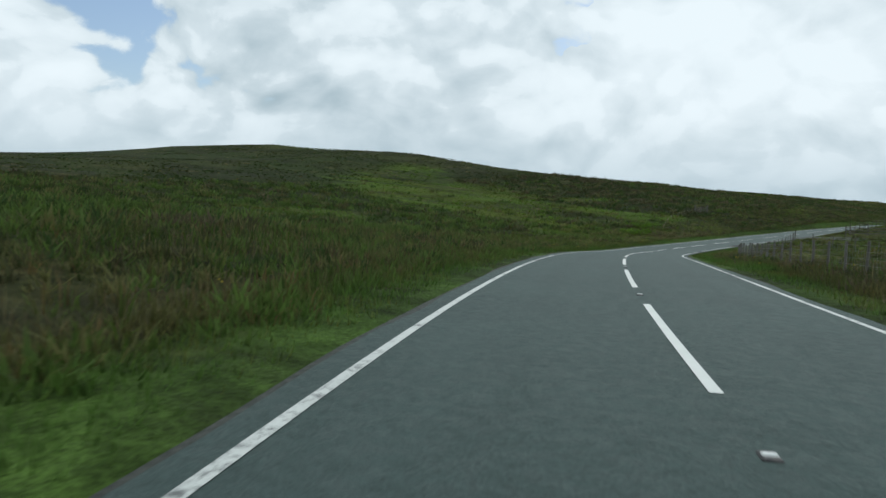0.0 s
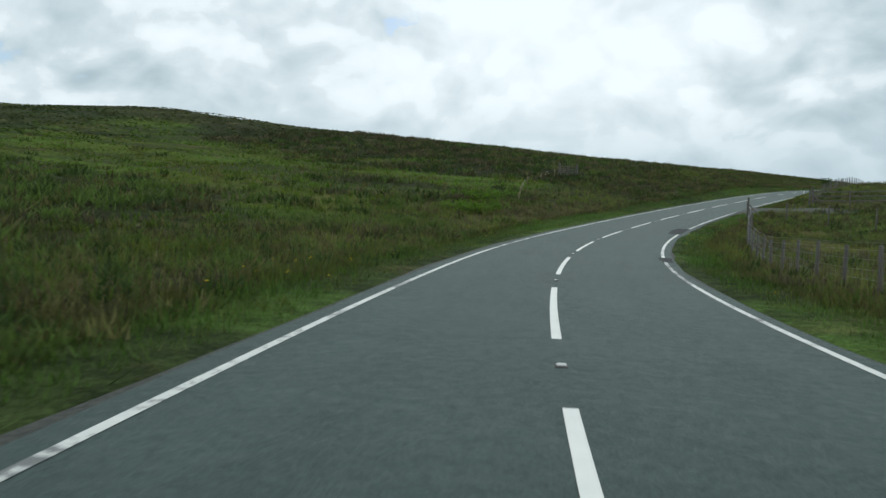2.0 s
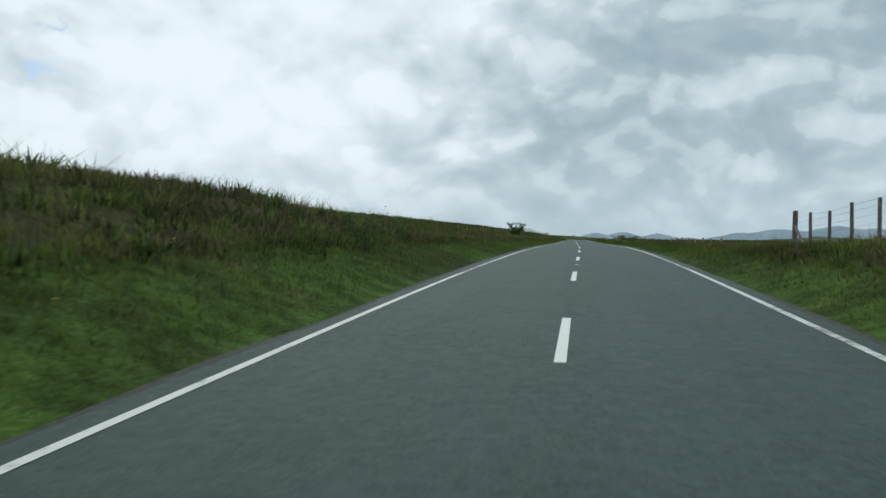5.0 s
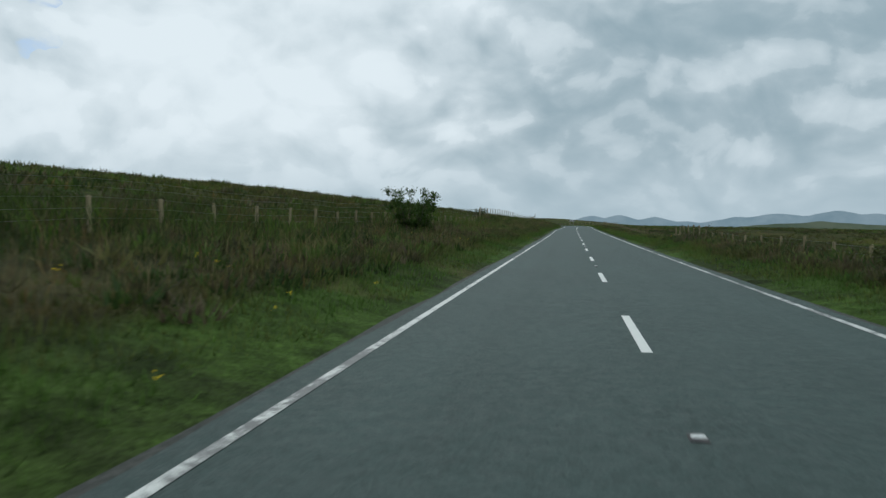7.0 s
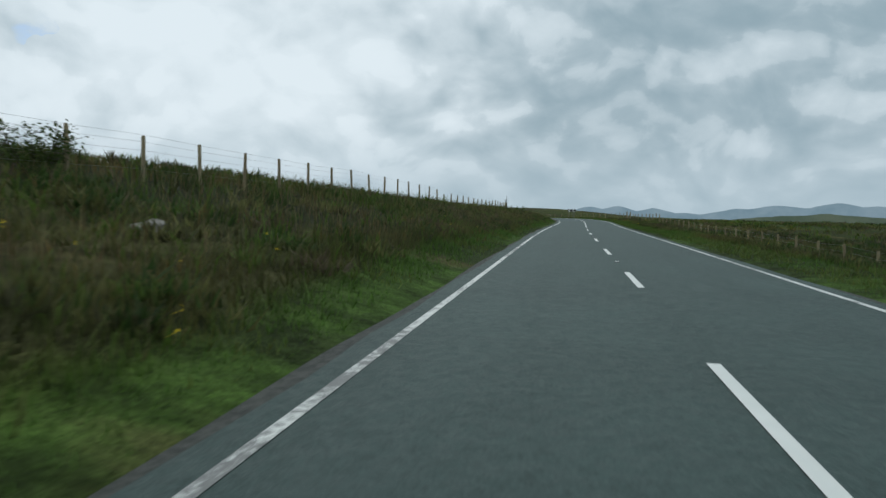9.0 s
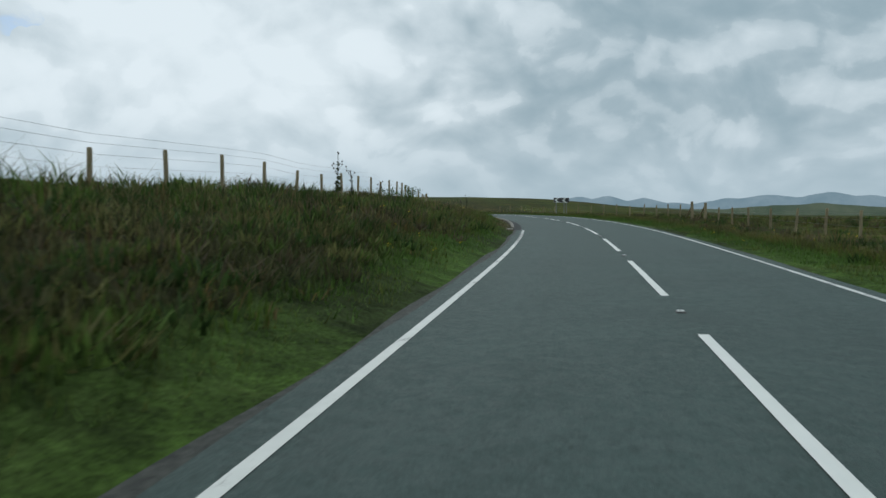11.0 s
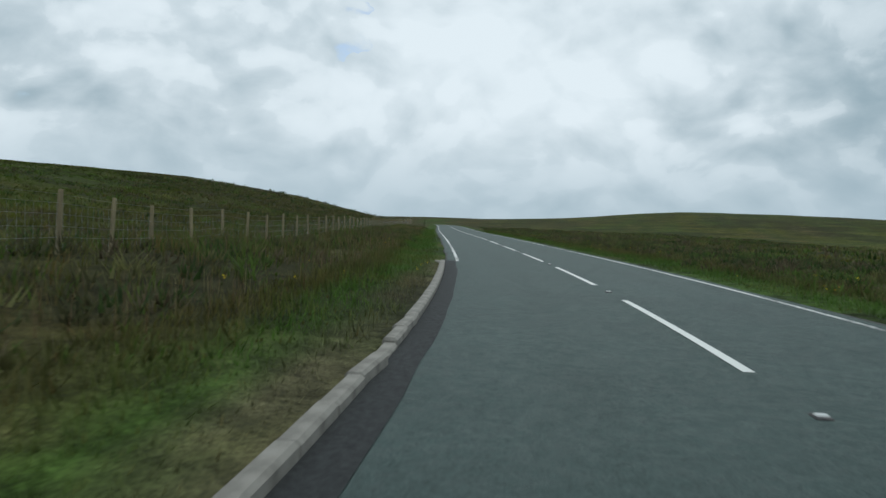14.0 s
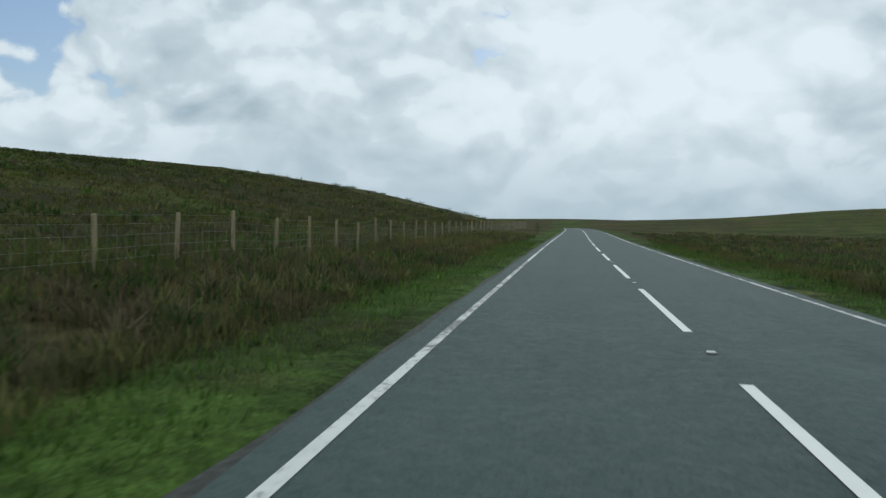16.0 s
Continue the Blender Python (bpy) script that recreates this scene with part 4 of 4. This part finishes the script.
thistle(383.6, -8.9, 1.65, 31)
thistle(386.2, -9.0, 1.05, 32)
thistle(389.5, -8.6, 0.7, 33)
thistle(412.0, -4.9, 1.1, 34)
thistle(411.0, -5.4, 0.7, 35)


def boulder(s, d, size, seed, label="grey lichened boulder lying in the grass"):
    x, y, z = zat(s, d)
    bm = bmesh.new()
    bmesh.ops.create_icosphere(bm, subdivisions=3, radius=1.0)
    for v in bm.verts:
        v.co *= 1 + 0.35 * noise.noise(v.co * 1.3 + Vector((seed * 7.1, 0, 0))) + 0.1 * noise.noise(v.co * 4.0)
        v.co = Vector((v.co.x * size, v.co.y * size * 0.7, v.co.z * size * 0.36))
    ob = new("boulder", grow(bm, "boulder", M_ROCK))
    ob.matrix_world = pose(x, y, z + size * 0.02, 0, 0, seed * 77)
    tagged(ob, label, "boulder", "boulders on the moor")


for i, (s, d, q) in enumerate(((301.2, -7.0, 0.36), (22.0, -13.0, 0.35), (19.0, -15.5, 0.3), (60.0, -14.0, 0.3), (243.0, -8.0, 0.25), (135.0, -5.6, 0.3), (398.0, -4.7, 0.2))):
    boulder(s, d, q, i + 1)


# ---- far mountains ----
def mountain_range(name, dist, bumps, label, mat, lo, hi, seed):
    """A far ridge: a sloping face that follows the given peaks (heading, height in degrees, half width)."""
    az = np.linspace(lo, hi, 260)
    top = np.full_like(az, -1.6)
    for a, h, w in bumps:
        top = np.maximum(top, h * (1 - 0.75 * (np.abs(az - a) / (1.1 * w)) ** 1.15))
    top = top + 0.16 * (fbm(az, 0 * az, 2.5, seed) - 0.5) * np.clip(top * 3, 0, 1) + 0.05 * (vnoise(az, 0 * az, 0.6, seed + 4) - 0.5)
    cols = []
    for f, back_off in ((0.0, 0.0), (0.35, 0.05), (0.7, 0.08), (1.0, 0.10)):
        r = dist * (1 + back_off) + 60 * (vnoise(az, f * 5 + 0 * az, 2.0, seed + 8) - 0.5)
        h = 4.0 - 110.0 + (np.tan(np.radians(np.maximum(top, -1.6))) * r + 110.0) * f
        cols.append(np.c_[-np.sin(np.radians(az)) * r, 300 + np.cos(np.radians(az)) * r, h])
    v = np.stack(cols, 1).reshape(-1, 3)
    ob = new(name, sheet(name, v, lattice(len(az), 4), mat))
    tagged(ob, label, "mountains", kind="structure")


# Far ridges emit a flat colour in place of daylight falling on them.
def far_glow_material(name, a, b, scale):
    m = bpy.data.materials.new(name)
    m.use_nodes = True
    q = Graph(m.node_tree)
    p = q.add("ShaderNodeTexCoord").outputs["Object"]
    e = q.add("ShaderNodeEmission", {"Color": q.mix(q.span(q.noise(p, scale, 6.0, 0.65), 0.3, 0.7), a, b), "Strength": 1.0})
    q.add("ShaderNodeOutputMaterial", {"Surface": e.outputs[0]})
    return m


# Air haze is painted into these colours, and both ridges glow.
M_FAR_HAZE = far_glow_material("far_blue_haze_glow", (0.20, 0.285, 0.335), (0.27, 0.35, 0.40), 0.006)
M_NEARER_GLOW = far_glow_material("far_green_glow", (0.075, 0.105, 0.075), (0.115, 0.14, 0.10), 0.012)
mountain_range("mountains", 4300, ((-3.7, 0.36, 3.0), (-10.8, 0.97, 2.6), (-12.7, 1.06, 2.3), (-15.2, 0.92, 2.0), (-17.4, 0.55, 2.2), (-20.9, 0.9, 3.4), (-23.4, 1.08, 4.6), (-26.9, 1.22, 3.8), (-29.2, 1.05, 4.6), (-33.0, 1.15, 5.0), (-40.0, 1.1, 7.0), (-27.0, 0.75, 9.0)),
               "hazy blue mountains along the far horizon", M_FAR_HAZE, -70, 30, 71)
mountain_range("low_hills", 2400, ((-26.0, 0.55, 5.0), (-15.5, 0.2, 7.0), (-33.0, 0.4, 6.0), (-42.0, 0.5, 9.0), (-6.0, 0.14, 3.0)), "low green moorland hills below the mountains", M_NEARER_GLOW, -70, 40, 81)


# ---- grass, rush and heather ----
def blades(name, label, x, y, z, h, w, turn, lean, cols, bent, stray=0.6):
    """Grass blades as one mesh: single triangles, or bent ones of two pieces."""
    n = len(x)
    ux, uy = np.cos(turn), np.sin(turn)
    vx, vy = -uy, ux
    base = np.c_[x, y, z - 0.03]
    half = np.c_[ux * w / 2, uy * w / 2, 0 * w]
    out = np.c_[vx, vy, 0 * vx]
    i = np.arange(n)[:, None]
    # Factors from foot to tip: shade low in the tuft goes into the tint.
    if bent:
        midp = base + out * (lean * h * 0.3)[:, None] + np.c_[0 * h, 0 * h, h * 0.62]
        tip = base + out * (lean * h)[:, None] + np.c_[0 * h, 0 * h, h]
        v = np.stack([base - half, base + half, midp + half * 0.75, midp - half * 0.75, tip], 1).reshape(-1, 3)
        painted_shade = np.array([0.8, 0.8, 1.0, 1.0, 1.1])
        quads, tris = (i * 5 + [0, 1, 2, 3]), (i * 5 + [3, 2, 4])
        me = bpy.data.meshes.new(name)
        k = 5
        loops = np.concatenate([quads.ravel(), tris.ravel()])
        sizes = np.r_[np.full(n, 4), np.full(n, 3)]
    else:
        tip = base + out * (lean * h)[:, None] + np.c_[0 * h, 0 * h, h]
        v = np.stack([base - half, base + half, tip], 1).reshape(-1, 3)
        painted_shade = np.array([0.8, 0.8, 1.15])
        me = bpy.data.meshes.new(name)
        k = 3
        loops, sizes = (i * 3 + [0, 1, 2]).ravel(), np.full(n, 3)
    me.vertices.add(len(v))
    me.vertices.foreach_set("co", v.astype(np.float32).ravel())
    me.loops.add(len(loops))
    me.loops.foreach_set("vertex_index", loops.astype(np.int32))
    me.polygons.add(len(sizes))
    me.polygons.foreach_set("loop_start", np.r_[0, np.cumsum(sizes)[:-1]].astype(np.int32))
    me.update(calc_edges=True)
    me.materials.append(M_LEAF)
    # Tint with the painted foot shade and lighter tips multiplied in.
    put_tint(me, (1.75 * (cols * (0.92, 1.0, 0.97))[:, None, :] * painted_shade[None, :, None]).reshape(-1, 3))
    r = np.random.RandomState(n % 9973)                 # blades are lit as a soft pile, by the way the whole tuft faces
    nv = np.c_[0.55 * r.normal(0, stray, n) + 0.58 * stray * vx * np.sign(lean), 0.55 * r.normal(0, stray, n) + 0.58 * stray * vy * np.sign(lean), np.full(n, 0.9)]
    nv /= np.linalg.norm(nv, axis=1)[:, None]
    me.normals_split_custom_set_from_vertices(np.repeat(nv, k, 0).astype(np.float32))
    return tagged(new(name, me), label, "grass", kind="stuff")


TRACK = lambda s, d: (d > 0) & (s > 116.2 - 3.6 * np.clip((6 - d) / 3, 0, 1)) & (s < 117.2 + 4.2 * np.clip((6 - d) / 3, 0.25, 1)) & (d < 9)


def scatter(n, s0, s1, a0, a1, seed, sides=(-1, 1), power=1.0):
    r = np.random.RandomState(seed)
    s = r.uniform(s0, s1, n)
    a = a0 + (a1 - a0) * r.uniform(0, 1, n) ** power
    d = a * r.choice(sides, n)
    keep = ~TRACK(s, d) & ~((d < 0) & (d > -3.32) & (s > KERB0 - 1) & (s < KERB1 + 0.5))
    s, d = s[keep], d[keep]
    x, y, _ = along(s, d)
    return r, s, d, x, y


def verge_grass():
    r, s, d, x, y = scatter(440000, -10, 545, 3.02, 5.5, 101, power=1.15)
    a = np.abs(d)
    edge = np.clip((a - 3.0 - 0.5 * fbm(s, d, 1.3, 90)) / 0.35, 0, 1)
    keep = r.uniform(0, 1, len(a)) < edge
    s, d, x, y, a = s[keep], d[keep], x[keep], y[keep], a[keep]
    n = len(s)
    h = r.uniform(0.06, 0.15, n) * (1 + 1.0 * np.clip((a - verge(s, d) + 0.3) / 0.6, 0, 1)) * (0.6 + 0.9 * fbm(x, y, 2.0, 91))
    dry = (fbm(x, y, 2.0, 92) > 0.5)[:, None] * r.uniform(0, 0.55, (n, 1))
    cols = tint_at(s, d, x, y) * r.uniform(0.7, 1.35, (n, 1))
    cols = cols + (TAN * 0.7 - cols) * dry
    blades("verge_grass", "short bright green grass along the road's verges", x, y, rise(s, d, x, y), h, r.uniform(0.012, 0.030, n), r.uniform(0, 6.28, n), r.normal(0, 0.7, n), cols, False, 0.4)


def rough_grass():
    tufts = 44000
    r, s, d, x, y = scatter(tufts, -15, 570, 3.4, 13.5, 111, power=1.7)
    tall = fbm(x, y, 6.0, 95)
    keep = np.abs(d) > np.where((d < 0) & (s > 395) & (s < KERB1), 3.8, verge(s, d) - 0.4) + 0.9 * fbm(s, d, 4.0, 96)
    s, d, x, y, tall = s[keep], d[keep], x[keep], y[keep], tall[keep]
    m = 8
    a = np.abs(d)
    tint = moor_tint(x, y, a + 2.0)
    early = np.clip((185 - s) / 20, 0, 1) * np.clip((s - 50) / 25, 0, 1)
    kind = 0.62 * r.uniform(0, 1, len(s)) + 0.38 * (fbm(x, y, 1.9, 94) - 0.2) / 0.6
    tint = np.where((kind < 0.26)[:, None], TAN * np.array((0.52, 0.50, 0.50)), tint)
    tint = np.where(((kind > 0.26) & (kind < 0.46))[:, None], MID, tint)
    tint = np.where((kind > 0.78)[:, None], np.array((0.046, 0.050, 0.020)), tint)
    tint = tint + ((0.75 * MID + 0.35 * OLIVE + 0.1 * TAN) * 1.2 - tint) * (early * np.clip((fbm(x, y, 5.0, 89) - 0.38) / 0.12, 0, 1))[:, None]
    hgt = (0.14 + 0.34 * tall ** 1.5) * r.uniform(0.7, 1.3, len(s)) * np.clip((a - verge(s, d)) / 0.7, 0.6, 1) * (1 + 0.7 * np.clip((a - 6.5) / 2, 0, 1) * (d < 0)) * (1 + 0.6 * np.clip((a - 7.0) / 2, 0, 1) * (d < 0) * (s > 190) * (s < 296)) * (1 + 0.2 * np.clip((a - 5.0) / 1, 0, 1) * (d > 0) * (s > 175) * (s < 300)) * (1 - 0.45 * (d < 0) * (a < 6.2) * (s > 396) * (s < 462)) * np.where((d > 0) & (s > 262), 0.55, 1.0) * (1 + 0.15 * (d < 0) * np.clip((s - 395) / 6, 0, 1) * np.clip((445 - s) / 6, 0, 1))
    x, y, hgt, s, d, tint = (np.repeat(v, m, 0) for v in (x, y, hgt, s, d, tint))
    n = len(x)
    ang, rad = r.uniform(0, 6.28, n), np.abs(r.normal(0, 0.22, n))
    x, y = x + rad * np.cos(ang), y + rad * np.sin(ang)
    z = np.repeat(rise(s[::m], d[::m], x[::m], y[::m]), m)
    cols = tint * r.uniform(0.78, 1.22, (n, 1))
    blades("rough_grass", "long rough grass, rush and heather beside the road", x, y, z, hgt * r.uniform(0.5, 1.2, n), r.uniform(0.012, 0.030, n), ang - np.pi / 2 + r.normal(0, 0.5, n), np.abs(r.normal(0.8, 0.5, n)), cols, True)


def seed_stems():
    """Thin flowering stems of bent grass, pink-brown when ripe, standing in drifts."""
    r, s, d, x, y = scatter(110000, -15, 570, 5.0, 13.5, 161, (-1, -1, 1), 1.2)
    keep = fbm(x, y, 4.5, 162) + 0.12 * r.uniform(-1, 1, len(s)) > 0.46
    s, d, x, y = s[keep], d[keep], x[keep], y[keep]
    n = len(s)
    h = r.uniform(0.28, 0.6, n) * np.clip((np.abs(d) - 3.6) / 1.5, 0.5, 1) * np.where((d > 0) & (s > 262), 0.6, 1.0)
    cols = np.where((r.uniform(0, 1, n) < 0.55)[:, None], np.array((0.115, 0.070, 0.042)), np.array((0.165, 0.130, 0.066))) * r.uniform(0.6, 1.2, (n, 1))
    blades("seed_stems", "ripe pinkish-brown seed stems of bent grass", x, y, rise(s, d, x, y), h, r.uniform(0.004, 0.010, n), r.uniform(0, 6.28, n), r.normal(0, 0.5, n), cols, True, 0.4)


def moor_cover(name, label, n, a0, a1, seed, sides, wide, tall):
    r, s, d, x, y = scatter(n, -20, 620, a0, a1, seed, sides)
    n = len(s)
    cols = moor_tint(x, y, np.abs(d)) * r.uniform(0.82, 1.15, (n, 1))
    pale = (r.uniform(0, 1, n) < 0.04)[:, None]
    cols = np.where(pale, TAN * 0.7, cols)
    h = tall * r.uniform(0.5, 1.2, n) * (0.5 + fbm(x, y, 9.0, 97))
    blades(name, label, x, y, rise(s, d, x, y), h, wide * r.uniform(0.6, 1.4, n), r.uniform(0, 6.28, n), r.normal(0, 0.9, n), cols, False, 0.2)


def slope_tufts():
    """Low tussocks on the slopes beyond the verge."""
    r, s, d, x, y = scatter(28000, -20, 620, 14, 44, 151, (-1, -1, -1, 1), 1.2)
    m = 6
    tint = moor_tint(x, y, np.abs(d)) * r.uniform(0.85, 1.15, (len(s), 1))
    tint = np.where((r.uniform(0, 1, len(s)) < 0.06)[:, None], TAN * 0.6, tint)
    hgt = 0.16 + 0.3 * fbm(x, y, 5.0, 99)
    x, y, s, d, hgt, tint = (np.repeat(v, m, 0) for v in (x, y, s, d, hgt, tint))
    n = len(x)
    ang, rad = r.uniform(0, 6.28, n), np.abs(r.normal(0, 0.3, n))
    x, y = x + rad * np.cos(ang), y + rad * np.sin(ang)
    z = np.repeat(rise(s[::m], d[::m], x[::m], y[::m]), m)
    blades("slope_tussocks", "low tussocks of bent grass and heather", x, y, z, hgt * r.uniform(0.6, 1.2, n), r.uniform(0.05, 0.1, n), ang - np.pi / 2 + r.normal(0, 0.5, n), np.abs(r.normal(0.8, 0.4, n)), tint * r.uniform(0.85, 1.15, (n, 1)), True, 0.4)


def heather(name, label, n, s0, s1, a0, a1, seed, sides, wide, tall, leaves, leaf, power=1.0, drift=0.45):
    """Low rounded clumps of heather, bilberry and rush, standing in drifts: every clump a loose dome of sprigs."""
    r, s, d, x, y = scatter(n, s0, s1, a0, a1, seed, sides, power)
    a = np.abs(d)
    keep = (fbm(x, y, 5.5, seed + 1) + 0.16 * r.uniform(-1, 1, len(s)) > drift) & ((a > 16) | (a > verge(s, d) - 0.05 + 0.5 * r.uniform(0, 1, len(s)))) & ~((d < 0) & (a < 5.6) & (s > KERB0 - 4) & (s < KERB1 + 2))
    keep &= r.uniform(0, 1, len(s)) > 0.93 * np.where(a > 13, grassy(x, y) * (x < -24) * (y < 188), 0)
    s, d, x, y = s[keep], d[keep], x[keep], y[keep]
    z = rise(s, d, x, y)
    pick = 0.55 * r.uniform(0, 1, len(s)) + 0.45 * np.clip((fbm(x, y, 3.2, seed + 2) - 0.25) / 0.5, 0, 1)
    pick = pick + 0.3 * np.clip((130 - s) / 30, 0, 1) * (d < 0) * np.clip((fbm(x, y, 8.0, seed + 5) - 0.3) / 0.2, 0, 1)
    tone = np.array(((0.070, 0.055, 0.034), (0.043, 0.041, 0.020), (0.027, 0.044, 0.013), (0.078, 0.074, 0.028), (0.054, 0.080, 0.019)))
    cols = tone[np.searchsorted((0.30, 0.46, 0.62, 0.76), pick)] * r.uniform(0.75, 1.25, (len(s), 1))
    big = wide * r.uniform(0.6, 1.35, len(s))
    high = tall * r.uniform(0.55, 1.3, len(s)) * (0.55 + 0.9 * fbm(x, y, 4.0, seed + 3)) * np.where(np.abs(d) < 5.6, 0.7, 1.0) * np.where((d > 0) & (s > 262), 0.65, 1.0)
    x, y, z, big, high, cols = (np.repeat(v, leaves, 0) for v in (x, y, z, big, high, cols))
    k = len(x)
    ang, f = r.uniform(0, 6.28, k), np.sqrt(r.uniform(0, 1, k))
    x, y = x + big * f * np.cos(ang), y + big * f * np.sin(ang)
    z = z + high * (1 - f * f) * r.uniform(0.25, 0.85, k)
    blades(name, label, x, y, z, leaf * r.uniform(0.7, 1.5, k) + 0.25 * high, leaf * r.uniform(0.35, 0.7, k), ang - np.pi / 2 + r.normal(0, 0.6, k), np.abs(r.normal(0.7, 0.5, k)), cols * r.uniform(0.75, 1.3, (k, 1)), False, 0.55)


def wild_flowers():
    r, s, d, x, y = scatter(900, -10, 560, 3.4, 7.0, 141)
    keep = fbm(s, d, 9.0, 98) > 0.5
    s, d, x, y = s[keep], d[keep], x[keep], y[keep]
    pts = np.c_[x, y, rise(s, d, x, y) + r.uniform(0.12, 0.35, len(s))]
    pts = np.repeat(pts, 4, 0) + r.normal(0, 0.015, (len(s) * 4, 3))
    me = leafy("wild_flowers", pts, r.uniform(0.025, 0.05, len(pts)), np.array((0.55, 0.42, 0.03)) * r.uniform(0.6, 1.1, (len(pts), 1)), 142)
    tagged(new("wild_flowers", me), "scattered small yellow flowers in the verge", "flowers", kind="stuff")


verge_grass()
rough_grass()
seed_stems()
wild_flowers()
slope_tufts()
heather("heather", "dark heather, bilberry and rush clumps behind the verges", 34000, -15, 560, 4.0, 17.0, 171, (-1, -1, 1), 0.34, 0.34, 26, 0.10, 1.25)
heather("bank_heather", "tall dark heather along the far verge", 4200, 182, 300, 5.0, 10.0, 201, (1,), 0.42, 0.36, 20, 0.14, 1.0, 0.42)
heather("moor_edge_heather", "dark heather along the moor's edge", 2600, 455, 600, 6.2, 14.0, 211, (1,), 0.45, 0.32, 18, 0.14, 1.0, 0.47)
heather("hill_clumps", "dark heather clumps dotted over the hillside", 9000, -10, 200, 13.0, 70.0, 181, (-1,), 0.75, 0.42, 18, 0.26, 1.0, 0.40)
heather("moor_clumps", "low dark heather clumps on the open moor", 9000, 180, 640, 16.0, 60.0, 191, (-1, 1), 0.7, 0.32, 14, 0.24, 1.0, 0.47)
moor_cover("moor_grass", "tussocky moor grass and heather on the slopes", 150000, 40, 75, 121, (-1, -1, 1), 0.35, 0.15)
moor_cover("hill_heather", "coarse heather over the higher slopes", 110000, 70, 180, 131, (-1,), 0.7, 0.15)
